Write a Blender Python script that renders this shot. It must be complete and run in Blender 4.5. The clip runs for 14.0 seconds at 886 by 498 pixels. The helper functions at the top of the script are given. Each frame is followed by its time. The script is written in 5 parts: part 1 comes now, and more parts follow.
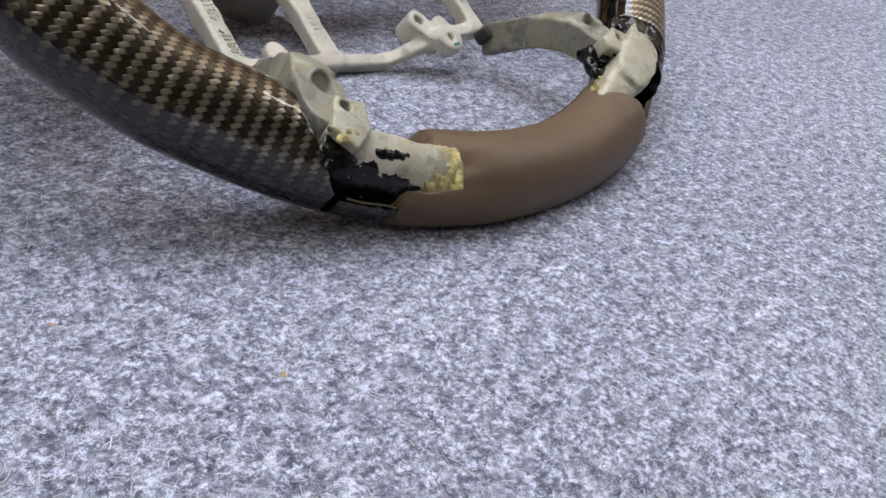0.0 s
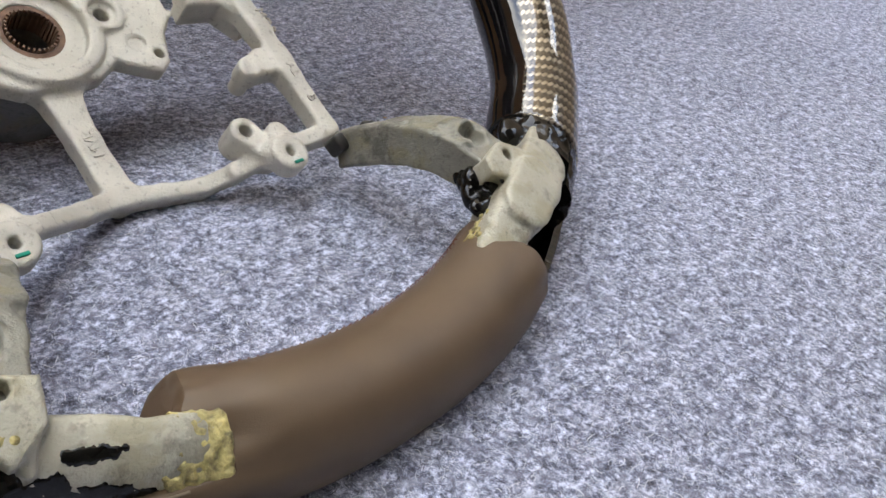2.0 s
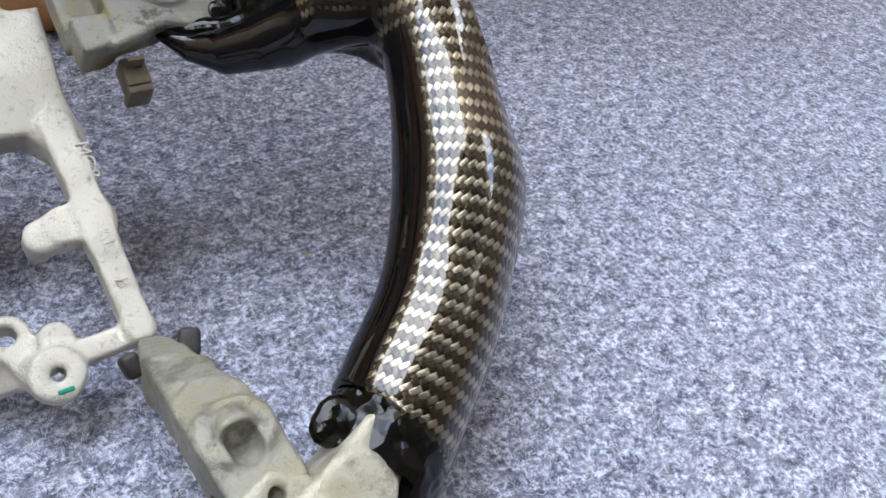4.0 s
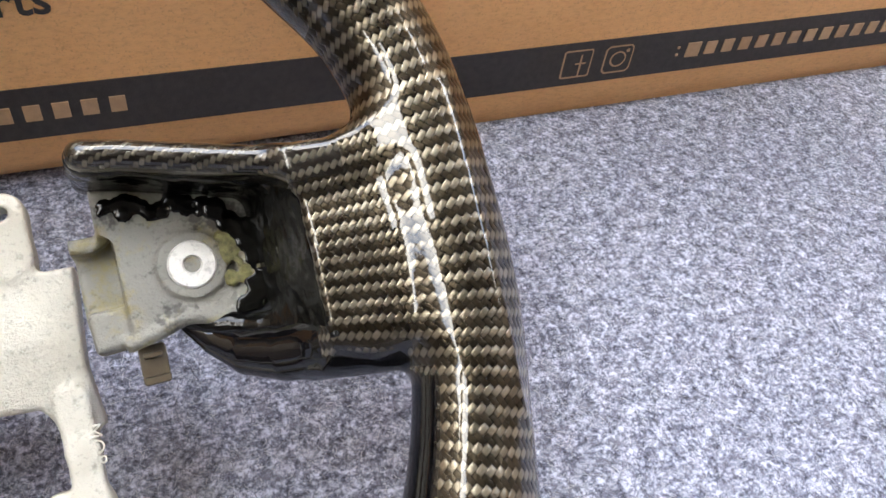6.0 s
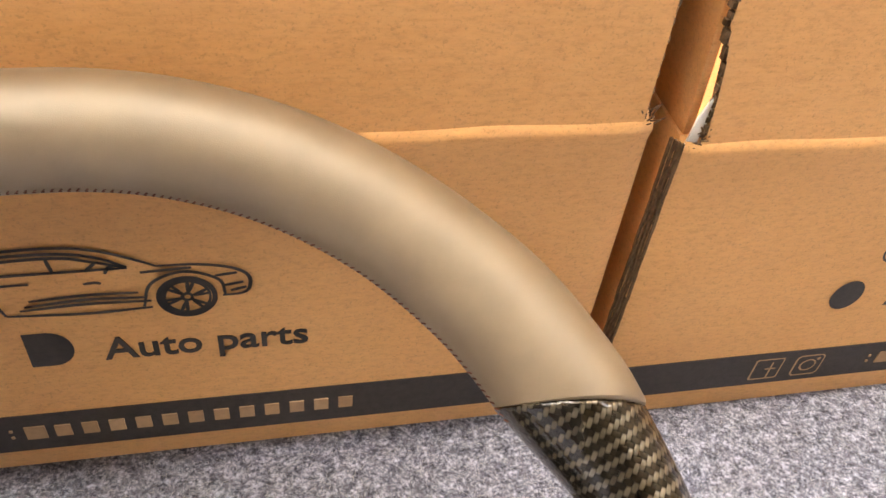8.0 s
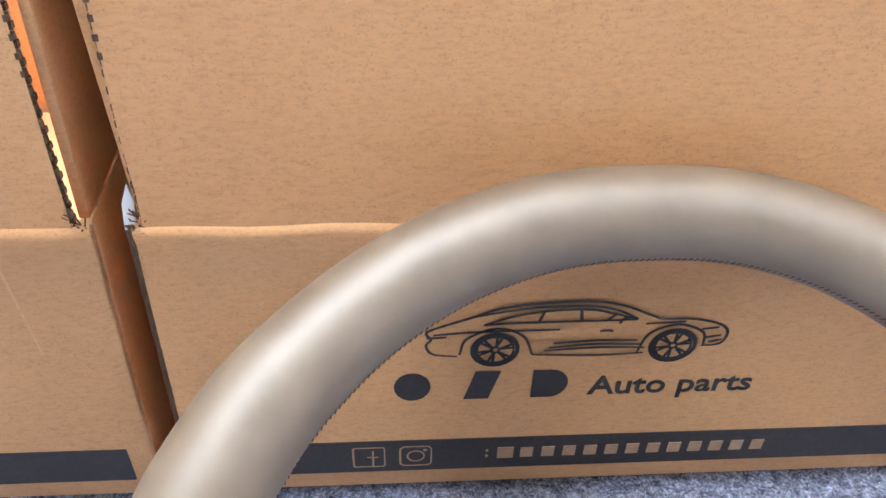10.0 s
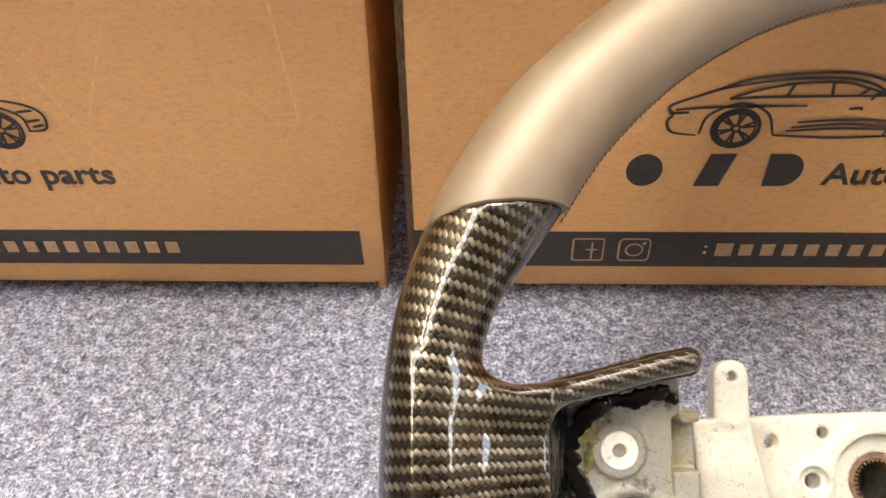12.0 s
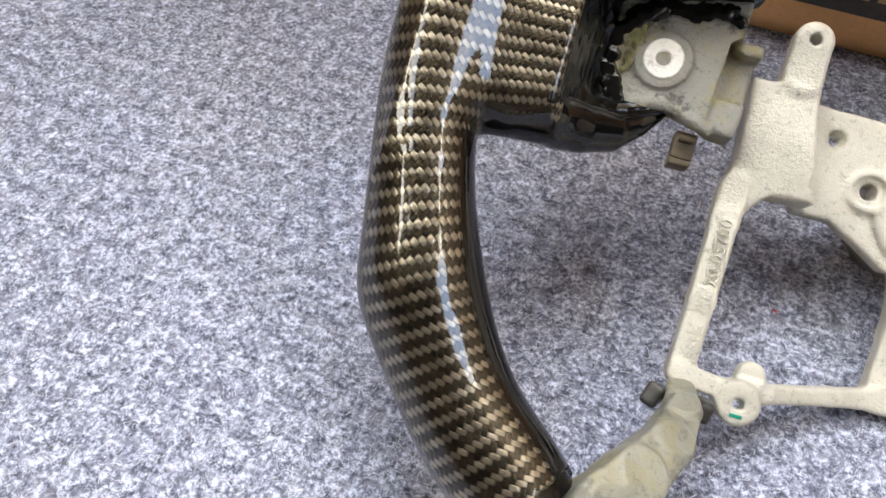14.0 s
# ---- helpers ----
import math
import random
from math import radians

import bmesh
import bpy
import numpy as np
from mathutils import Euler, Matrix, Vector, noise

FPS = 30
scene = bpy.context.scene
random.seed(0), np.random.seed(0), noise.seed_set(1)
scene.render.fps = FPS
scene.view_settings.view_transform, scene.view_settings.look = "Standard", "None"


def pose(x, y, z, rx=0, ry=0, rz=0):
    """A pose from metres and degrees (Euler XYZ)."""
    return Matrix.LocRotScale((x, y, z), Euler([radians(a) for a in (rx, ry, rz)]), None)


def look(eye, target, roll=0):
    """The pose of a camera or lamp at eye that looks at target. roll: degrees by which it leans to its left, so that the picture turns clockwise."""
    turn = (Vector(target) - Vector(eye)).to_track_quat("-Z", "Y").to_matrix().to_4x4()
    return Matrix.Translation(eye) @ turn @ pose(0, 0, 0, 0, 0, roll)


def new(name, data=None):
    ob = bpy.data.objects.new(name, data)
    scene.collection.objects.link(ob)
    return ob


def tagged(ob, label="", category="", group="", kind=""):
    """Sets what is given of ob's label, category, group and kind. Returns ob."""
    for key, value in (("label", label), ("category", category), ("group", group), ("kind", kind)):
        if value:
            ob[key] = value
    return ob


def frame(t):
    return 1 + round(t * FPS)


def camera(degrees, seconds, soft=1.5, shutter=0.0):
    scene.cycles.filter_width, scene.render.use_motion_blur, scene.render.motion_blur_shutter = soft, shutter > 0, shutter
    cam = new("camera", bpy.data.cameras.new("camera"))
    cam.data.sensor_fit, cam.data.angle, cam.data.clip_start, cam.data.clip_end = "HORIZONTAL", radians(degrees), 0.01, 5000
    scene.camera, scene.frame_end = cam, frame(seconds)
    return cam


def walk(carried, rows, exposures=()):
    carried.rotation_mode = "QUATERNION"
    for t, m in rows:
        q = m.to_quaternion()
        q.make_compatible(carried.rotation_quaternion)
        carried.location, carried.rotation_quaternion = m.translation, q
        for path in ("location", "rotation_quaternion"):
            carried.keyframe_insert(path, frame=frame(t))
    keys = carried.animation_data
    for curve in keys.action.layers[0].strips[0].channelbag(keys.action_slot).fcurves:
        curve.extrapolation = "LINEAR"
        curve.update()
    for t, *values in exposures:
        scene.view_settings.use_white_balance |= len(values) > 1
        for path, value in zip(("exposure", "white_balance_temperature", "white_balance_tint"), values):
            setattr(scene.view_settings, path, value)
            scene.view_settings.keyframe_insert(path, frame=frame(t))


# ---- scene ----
cam = camera(55.54, 14.0)
PATH = [
    (0, (0.01716, -0.00407, 0.15321), (0.69589, 0.50770, -0.37349), 12.380),
    (0.5, (0.03657, 0.00200, 0.15203), (0.72964, 0.51492, -0.35448), 10.618),
    (1, (0.06220, 0.01760, 0.15253), (0.76530, 0.51748, -0.35322), 10.080),
    (1.5, (0.09968, 0.03146, 0.15281), (0.80699, 0.52009, -0.35803), 10.336),
    (2, (0.13986, 0.04728, 0.16313), (0.83798, 0.53477, -0.36127), 10.588),
    (2.5, (0.18903, 0.05665, 0.17286), (0.84843, 0.57256, -0.37397), 10.554),
    (2.7, (0.20988, 0.05953, 0.17808), (0.84658, 0.58879, -0.38272), 10.256),
    (4.8, (0.36033, 0.12157, 0.22282), (0.76392, 0.72052, -0.46882), 8.680),
    (5, (0.36803, 0.13081, 0.22905), (0.75618, 0.73279, -0.46877), 8.445),
    (5.5, (0.37991, 0.15376, 0.25302), (0.73030, 0.75473, -0.46536), 9.344),
    (6, (0.38582, 0.16757, 0.27123), (0.69008, 0.77925, -0.45903), 9.315),
    (6.5, (0.38585, 0.19305, 0.29014), (0.66089, 0.81102, -0.44639), 9.809),
    (7, (0.38002, 0.21246, 0.31399), (0.63315, 0.84288, -0.41984), 9.768),
    (7.5, (0.36824, 0.23006, 0.33580), (0.59617, 0.89094, -0.37924), 8.779),
    (8, (0.34809, 0.24356, 0.36163), (0.54753, 0.93634, -0.33140), 7.476),
    (8.5, (0.31199, 0.24245, 0.38580), (0.48253, 0.96488, -0.28428), 6.413),
    (9, (0.27189, 0.23567, 0.39930), (0.40805, 0.98035, -0.25408), 4.811),
    (9.2, (0.25309, 0.23220, 0.40278), (0.37646, 0.98304, -0.24608), 4.367),
    (11.3, (0.13324, 0.18245, 0.37459), (0.10874, 0.91283, -0.30800), -1.748),
    (11.5, (0.12991, 0.17646, 0.36799), (0.09772, 0.89930, -0.32228), -2.046),
    (12, (0.12396, 0.16407, 0.35492), (0.07323, 0.86118, -0.36025), -2.718),
    (12.5, (0.12397, 0.15144, 0.33944), (0.06245, 0.82358, -0.39842), -1.953),
    (13, (0.13324, 0.13880, 0.32071), (0.05626, 0.78323, -0.44006), 0.091),
    (13.5, (0.14705, 0.11728, 0.29846), (0.03026, 0.73016, -0.48304), 2.242),
    (14, (0.17097, 0.09847, 0.27377), (-0.01042, 0.66452, -0.53040), 3.303),
]
EXPOSURES = [
    (0.0, 3.10, 6500, 6), (1.5, 3.12, 6700, 6), (2.5, 3.10, 6300, 5), (5.0, 3.63, 6100, 5), (6.5, 3.93, 7350, 7), (7.5, 4.10, 9400, 10),
    (9.0, 4.24, 4750, 4), (11.5, 4.28, 7600, 7), (12.5, 4.17, 8000, 6), (13.5, 3.88, 7200, 5), (14.0, 3.66, 6850, 4),
]
walk(cam, [(t, look(eye, target, roll)) for t, eye, target, roll in PATH], EXPOSURES)


# ---- world, sun, light ----
SUN_ELEV, SUN_AZ = 70.0, 85.0
world = bpy.data.worlds.new("sky")
scene.world = world
world.use_nodes = True
wn, wl = world.node_tree.nodes, world.node_tree.links
wn.clear()
sky = wn.new("ShaderNodeTexSky")
sky.sky_type, sky.sun_disc = "NISHITA", False
sky.sun_elevation, sky.sun_rotation = radians(SUN_ELEV), radians(SUN_AZ)
wco = wn.new("ShaderNodeTexCoord")
cloud = wn.new("ShaderNodeTexNoise")
cloud.inputs["Scale"].default_value, cloud.inputs["Detail"].default_value = 3.2, 6.0
cramp = wn.new("ShaderNodeValToRGB")
cramp.color_ramp.elements[0].position, cramp.color_ramp.elements[1].position = 0.42, 0.62
cmix = wn.new("ShaderNodeMix")
cmix.data_type = "RGBA"
cmix.inputs[7].default_value = (9.5, 9.0, 8.6, 1)
wbg = wn.new("ShaderNodeBackground")
wbg.inputs["Strength"].default_value = 0.15
wout = wn.new("ShaderNodeOutputWorld")
wl.new(wco.outputs["Generated"], cloud.inputs["Vector"])
wl.new(cloud.outputs["Fac"], cramp.inputs["Fac"])
wl.new(cramp.outputs["Color"], cmix.inputs[0])
wl.new(sky.outputs["Color"], cmix.inputs[6])
wl.new(cmix.outputs[2], wbg.inputs["Color"])
wl.new(wbg.outputs["Background"], wout.inputs["Surface"])

sun_data = bpy.data.lights.new("sun", "SUN")
sun_data.energy, sun_data.angle, sun_data.color = 2.6, radians(0.5), (1.0, 0.95, 0.86)
sun = new("sun", sun_data)
sun.matrix_world = look((0, 0, 0), (-math.sin(radians(SUN_AZ)) * math.cos(radians(SUN_ELEV)), -math.cos(radians(SUN_AZ)) * math.cos(radians(SUN_ELEV)), -math.sin(radians(SUN_ELEV))))


# ---- materials ----
class Mat:
    """A small node-tree writer."""

    def __init__(self, name):
        self.m = bpy.data.materials.new(name)
        self.m.use_nodes = True
        self.t = self.m.node_tree
        self.b = self.t.nodes["Principled BSDF"]

    def n(self, kind, ins=(), operation="", data_type="", blend_type="", feature="", uv_map=""):
        node = self.t.nodes.new("ShaderNode" + kind)
        if operation:
            node.operation = operation
        if data_type:
            node.data_type = data_type
        if blend_type:
            node.blend_type = blend_type
        if feature:
            node.feature = feature
        if uv_map:
            node.uv_map = uv_map
        for k, v in dict(ins).items():
            if isinstance(v, bpy.types.NodeSocket):
                self.t.links.new(v, node.inputs[k])
            else:
                node.inputs[k].default_value = v
        return node

    def set(self, **ins):
        for k, v in ins.items():
            k = k.replace("_", " ")
            if isinstance(v, bpy.types.NodeSocket):
                self.t.links.new(v, self.b.inputs[k])
            else:
                self.b.inputs[k].default_value = v
        return self

    def coord(self, which="Object"):
        return self.n("TexCoord").outputs[which]

    def noise(self, scale, detail=3.0, rough=0.55, vec=None):
        return self.n("TexNoise", {"Vector": vec or self.coord(), "Scale": scale, "Detail": detail, "Roughness": rough}).outputs["Fac"]

    def ramp(self, fac, *stops):
        node = self.n("ValToRGB", {"Fac": fac})
        e = node.color_ramp.elements
        while len(e) < len(stops):
            e.new(0.5)
        for el, (pos, col) in zip(e, stops):
            el.position = pos
            el.color = (*col, 1) if len(col) == 3 else col
        return node.outputs["Color"]

    def math(self, op, a, b=0.0, c=None):
        ins = {0: a, 1: b}
        if c is not None:
            ins[2] = c
        return self.n("Math", ins, operation=op).outputs[0]

    def mix(self, fac, a, b, blend="MIX"):
        return self.n("Mix", {0: fac, 6: a, 7: b}, data_type="RGBA", blend_type=blend).outputs[2]

    def bump(self, height, dist, strength=1.0, normal=None):
        ins = {"Height": height, "Distance": dist, "Strength": strength}
        if normal is not None:
            ins["Normal"] = normal
        return self.n("Bump", ins).outputs["Normal"]


def grey(v):
    return (v, v, v)


def mat_felt():
    m = Mat("felt")
    co = m.coord()
    swirl = m.n("TexNoise", {"Vector": co, "Scale": 260.0, "Detail": 2.0}).outputs["Color"]
    bent = m.n("VectorMath", {0: co, 1: m.n("VectorMath", {0: swirl, 3: 0.007}, operation="SCALE").outputs[0]}, operation="ADD").outputs[0]

    def fibres(turn, scale):
        v = m.n("Mapping", {"Vector": bent, "Rotation": (0, 0, radians(turn)), "Scale": (scale, scale * 0.22, scale)}).outputs[0]
        return m.noise(1.0, 2, 0.6, v)

    fib = m.math("MAXIMUM", fibres(20, 3300), m.math("MAXIMUM", fibres(80, 2900), fibres(140, 3100)))
    low = m.math("MINIMUM", fibres(50, 2600), fibres(110, 2900))
    clump = m.noise(520, 3, 0.6, co)
    patch = m.noise(170, 3, 0.6, co)
    wide = m.noise(6, 2, 0.5, co)
    v = m.math("ADD", m.math("MULTIPLY", fib, 0.34), m.math("MULTIPLY", low, 0.30))
    v = m.math("ADD", v, m.math("MULTIPLY", clump, 0.42))
    v = m.math("ADD", v, m.math("MULTIPLY", m.math("SUBTRACT", patch, 0.5), 0.34))
    v = m.math("ADD", v, m.math("MULTIPLY", m.math("SUBTRACT", wide, 0.5), 0.06))
    col = m.ramp(v, (0.445, (0.030, 0.033, 0.055)), (0.512, (0.145, 0.157, 0.232)), (0.560, (0.335, 0.362, 0.49)), (0.628, (0.80, 0.84, 0.97)))
    tint = m.n("TexNoise", {"Vector": co, "Scale": 180.0, "Detail": 2.0}).outputs["Fac"]
    col = m.mix(m.ramp(tint, (0.45, grey(0.0)), (0.7, grey(0.5))), col, (0.30, 0.31, 0.40, 1), "MIX")
    m.set(Base_Color=col, Roughness=0.95, Specular_IOR_Level=0.15, Sheen_Weight=0.2, Sheen_Roughness=0.6)
    m.set(Normal=m.bump(v, 0.003, 0.8))
    return m.m


def mat_fibre():
    m = Mat("wool_fibre")
    r = m.n("NewGeometry").outputs["Random Per Island"]
    col = m.ramp(r, (0.0, (0.05, 0.052, 0.07)), (0.35, (0.22, 0.23, 0.30)), (0.62, (0.52, 0.54, 0.62)), (1.0, (0.80, 0.82, 0.88)))
    m.set(Base_Color=col, Roughness=0.8, Specular_IOR_Level=0.2)
    return m.m


def mat_cardboard():
    m = Mat("cardboard")
    co = m.coord()
    flecks = m.ramp(m.noise(900, 2, 0.5, co), (0.26, grey(0.6)), (0.42, grey(1.0)), (1.0, grey(1.0)))
    wide = m.ramp(m.noise(7, 4, 0.6, co), (0.3, (0.62, 0.318, 0.122)), (0.7, (0.73, 0.392, 0.158)))
    fibre = m.noise(420, 3, 0.65, m.n("Mapping", {"Vector": co, "Scale": (0.16, 1.0, 1.6)}).outputs[0])
    flute = m.math("SINE", m.math("MULTIPLY", m.n("SeparateXYZ", {0: co}).outputs[0], 2 * math.pi / 0.0065))
    col = m.mix(0.75, wide, flecks, "MULTIPLY")
    col = m.mix(m.math("MULTIPLY", fibre, 0.5), col, (0.80, 0.48, 0.225, 1))
    mottle = m.ramp(m.noise(380, 5, 0.75, m.n("Mapping", {"Vector": co, "Scale": (0.55, 1.0, 1.3)}).outputs[0]), (0.28, grey(0.78)), (0.50, grey(1.0)), (0.75, grey(1.08)))
    col = m.mix(0.8, col, mottle, "MULTIPLY")
    h = m.math("ADD", m.math("MULTIPLY", flute, 0.05), m.noise(60, 4, 0.6, co))
    m.set(Base_Color=col, Roughness=0.72, Specular_IOR_Level=0.3, Normal=m.bump(h, 0.0006, 0.35))
    return m.m


def mat_plain(name, col, rough=0.6, metal=0.0, spread=0.15, scale=80, bump=0.0003):
    m = Mat(name)
    co = m.coord()
    f = m.noise(scale, 4, 0.6, co)
    lo, hi = [c * (1 - spread) for c in col], [min(1, c * (1 + spread)) for c in col]
    m.set(Base_Color=m.ramp(f, (0.3, lo), (0.7, hi)), Roughness=rough, Metallic=metal, Normal=m.bump(m.noise(scale * 4, 3, 0.6, co), bump, 0.5))
    return m.m


def mat_leather(name="leather", tone=1.0, ior=1.7, coat=1.0, warm=1.0):
    m = Mat(name)
    co = m.coord()
    grain = m.n("TexVoronoi", {"Vector": co, "Scale": 1500.0}, feature="DISTANCE_TO_EDGE").outputs["Distance"]
    soft = m.noise(60, 3, 0.5, co)
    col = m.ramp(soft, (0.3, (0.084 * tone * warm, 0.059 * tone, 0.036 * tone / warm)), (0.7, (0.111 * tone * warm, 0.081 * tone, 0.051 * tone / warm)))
    h = m.math("ADD", m.math("MINIMUM", grain, 0.12), m.math("MULTIPLY", soft, 0.3))
    m.set(Base_Color=col, Roughness=m.math("MULTIPLY_ADD", soft, 0.10, 0.46), Specular_IOR_Level=1.0, IOR=ior, Normal=m.bump(h, 0.0004, 0.25))
    m.set(Specular_Tint=(1.0, 0.94, 0.83, 1), Coat_Weight=coat, Coat_Tint=(1.0, 0.96, 0.88, 1), Coat_Roughness=0.58)
    return m.m


def mat_carbon():
    """Two-by-two twill under clear amber resin. UV is in metres along and across the cloth."""
    m = Mat("carbon_twill")
    uv = m.n("UVMap", uv_map="cloth").outputs[0]
    wob = m.n("TexNoise", {"Vector": m.coord(), "Scale": 25.0, "Detail": 2.0}).outputs["Color"]
    uv = m.n("VectorMath", {0: uv, 1: m.n("VectorMath", {0: wob, 3: 0.0020}, operation="SCALE").outputs[0]}, operation="ADD").outputs[0]
    uv = m.n("VectorRotate", {"Vector": uv, "Angle": radians(45.0)}).outputs[0]
    sep = m.n("SeparateXYZ", {0: uv})
    tow = 0.00168
    a, b = m.math("DIVIDE", sep.outputs[0], tow), m.math("DIVIDE", sep.outputs[1], tow)
    ia, ib = m.math("FLOOR", a), m.math("FLOOR", b)
    fa, fb = m.math("SUBTRACT", a, ia), m.math("SUBTRACT", b, ib)
    k = m.math("FLOORED_MODULO", m.math("ADD", ia, ib), 4.0)
    over = m.math("LESS_THAN", k, 1.5)
    k2 = m.math("FLOORED_MODULO", k, 2.0)
    la = m.math("MULTIPLY", m.math("ADD", fa, k2), 0.5)
    lb = m.math("MULTIPLY", m.math("ADD", fb, k2), 0.5)

    def hump(x):
        return m.math("MULTIPLY", m.math("MULTIPLY", x, m.math("SUBTRACT", 1.0, x)), 4.0)

    hw = m.math("MULTIPLY", m.math("POWER", hump(fb), 0.40), m.math("POWER", hump(la), 0.75))
    hf = m.math("MULTIPLY", m.math("POWER", hump(fa), 0.40), m.math("POWER", hump(lb), 0.75))
    height = m.n("Mix", {0: over, 2: hf, 3: hw}, data_type="FLOAT").outputs[0]
    strand = m.n("Mix", {0: over, 2: m.noise(1.0, 2, 0.5, m.n("Mapping", {"Vector": uv, "Scale": (4200, 250, 1)}).outputs[0]), 3: m.noise(1.0, 2, 0.5, m.n("Mapping", {"Vector": uv, "Scale": (250, 4200, 1)}).outputs[0])}, data_type="FLOAT").outputs[0]
    # Each float gets a random tone, painting in how differently tows catch light.
    chance = m.n("TexWhiteNoise", {"Vector": m.n("CombineXYZ", {0: m.math("FLOOR", m.math("MULTIPLY", m.math("SUBTRACT", ia, ib), 0.5)), 1: m.math("FLOOR", m.math("MULTIPLY", m.math("ADD", ia, ib), 0.25)), 2: over}).outputs[0]}).outputs["Value"]
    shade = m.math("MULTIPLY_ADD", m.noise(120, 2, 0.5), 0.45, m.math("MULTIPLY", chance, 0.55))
    tone = m.math("ADD", m.math("MULTIPLY", strand, 0.4), m.math("MULTIPLY", shade, 0.6))
    # Fibre-direction sheen is put into the colour: warp pale, weft dark.
    warp = m.ramp(tone, (0.25, (0.135, 0.122, 0.098)), (0.75, (0.34, 0.312, 0.262)))
    weft = m.ramp(tone, (0.25, (0.016, 0.013, 0.0095)), (0.75, (0.054, 0.045, 0.032)))
    col = m.mix(over, weft, warp)
    # Shade between the floats is painted in as dark tow edges.
    col = m.mix(m.ramp(height, (0.12, grey(0.85)), (0.72, grey(0.0))), col, (0.014, 0.011, 0.008, 1))
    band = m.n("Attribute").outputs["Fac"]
    band.node.attribute_name = "resin_and_shade"
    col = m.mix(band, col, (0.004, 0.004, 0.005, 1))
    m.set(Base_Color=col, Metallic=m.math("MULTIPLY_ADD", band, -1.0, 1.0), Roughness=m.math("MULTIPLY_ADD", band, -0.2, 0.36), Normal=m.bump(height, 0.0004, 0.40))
    m.set(Specular_IOR_Level=m.math("MULTIPLY_ADD", band, -0.5, 0.5), Coat_Weight=1.0, Coat_Roughness=0.02, Coat_IOR=1.5, Coat_Tint=(1.0, 0.95, 0.85, 1))
    ripple = m.noise(160, 3, 0.5)
    m.t.links.new(m.bump(ripple, 0.00025, 0.3), m.b.inputs["Coat Normal"])
    return m.m


def mat_resin():
    m = Mat("black_resin")
    co = m.coord()
    n1 = m.noise(75, 4, 0.6, co)
    streak = m.noise(1.0, 4, 0.65, m.n("Mapping", {"Vector": co, "Scale": (420, 90, 420)}).outputs[0])
    col = m.ramp(n1, (0.35, (0.003, 0.003, 0.003)), (0.68, (0.005, 0.005, 0.004)), (0.80, (0.055, 0.048, 0.024)))
    m.set(Base_Color=col, Roughness=m.ramp(n1, (0.3, grey(0.05)), (0.60, grey(0.10)), (0.78, grey(0.4))), Normal=m.bump(m.math("ADD", m.math("MULTIPLY", streak, 0.6), n1), 0.0010, 0.30), Specular_IOR_Level=0.3)
    return m.m


def mat_alloy(name, base, dirt=0.0, rough=0.48):
    """Sand-cast aluminium, satin, with grain and, where asked for, glue and grime."""
    m = Mat(name)
    co = m.coord()
    n1, n2 = m.noise(55, 4, 0.6, co), m.noise(900, 3, 0.7, co)
    col = m.ramp(n1, (0.3, [c * 0.82 for c in base]), (0.7, base))
    if dirt:
        stain = m.ramp(m.noise(70, 5, 0.65, co), (0.50, grey(0.0)), (0.60, grey(dirt)))
        col = m.mix(stain, col, (0.24, 0.205, 0.085, 1))
        soot = m.ramp(m.noise(48, 5, 0.7, m.n("Mapping", {"Vector": co, "Location": (3, 1, 2)}).outputs[0]), (0.54, grey(0.0)), (0.60, grey(dirt)))
        col = m.mix(soot, col, (0.015, 0.014, 0.012, 1))
    pits = m.ramp(m.noise(420, 4, 0.7, co), (0.30, grey(0.55)), (0.44, grey(1.0)))
    col = m.mix(0.8, col, pits, "MULTIPLY")
    h = m.math("ADD", m.math("MULTIPLY", n2, 0.9), n1)
    m.set(Base_Color=col, Metallic=0.25 if not dirt else 0.2, Roughness=rough, Normal=m.bump(h, 0.0008, 0.6))
    return m.m


FELT = mat_felt()
CARD = mat_cardboard()
SCUFF = mat_plain("rubbed_cardboard", (0.72, 0.41, 0.18), 0.8, spread=0.15, scale=300)
CARD_EDGE = mat_plain("cardboard_edge", (0.13, 0.075, 0.036), 0.9, spread=0.4, scale=300)
INK = mat_plain("navy_ink", (0.034, 0.028, 0.025), 0.6, spread=0.25, scale=300)
TAN_INK = mat_plain("bare_card_print", (0.42, 0.27, 0.15), 0.7, spread=0.1, scale=300)
# One leather in two painted tones: paler for the lit top, darker for the shaded bottom.
LEATHER_LIT = mat_leather(tone=1.70, ior=1.6, coat=0.45)
LEATHER_SHADED = mat_leather("shaded_leather", 0.78, 1.38, 0.0, 1.12)
THREAD = mat_plain("thread", (0.14, 0.05, 0.03), 0.8, spread=0.3, scale=900)
CARBON = mat_carbon()
RESIN = mat_resin()
ALLOY = mat_alloy("cast_alloy", (0.57, 0.545, 0.465))
ALLOY_GREY = mat_alloy("grey_alloy", (0.235, 0.228, 0.198), dirt=0.75)
ALLOY_CREAM = mat_alloy("cream_alloy", (0.44, 0.42, 0.33), dirt=0.35, rough=0.38)
ALLOY_ARM = mat_alloy("olive_grey_alloy", (0.25, 0.243, 0.200), dirt=0.4)
ALLOY_DARK = mat_alloy("dark_bracket", (0.22, 0.215, 0.20), dirt=0.3)
BRIGHT = mat_alloy("machined_alloy", (0.74, 0.72, 0.67), rough=0.4)
RUST = mat_plain("rusty_steel", (0.17, 0.105, 0.07), 0.6, 0.3, 0.4, 200)
STEEL = mat_plain("dark_steel", (0.05, 0.048, 0.045), 0.5, 0.6, 0.3, 200)
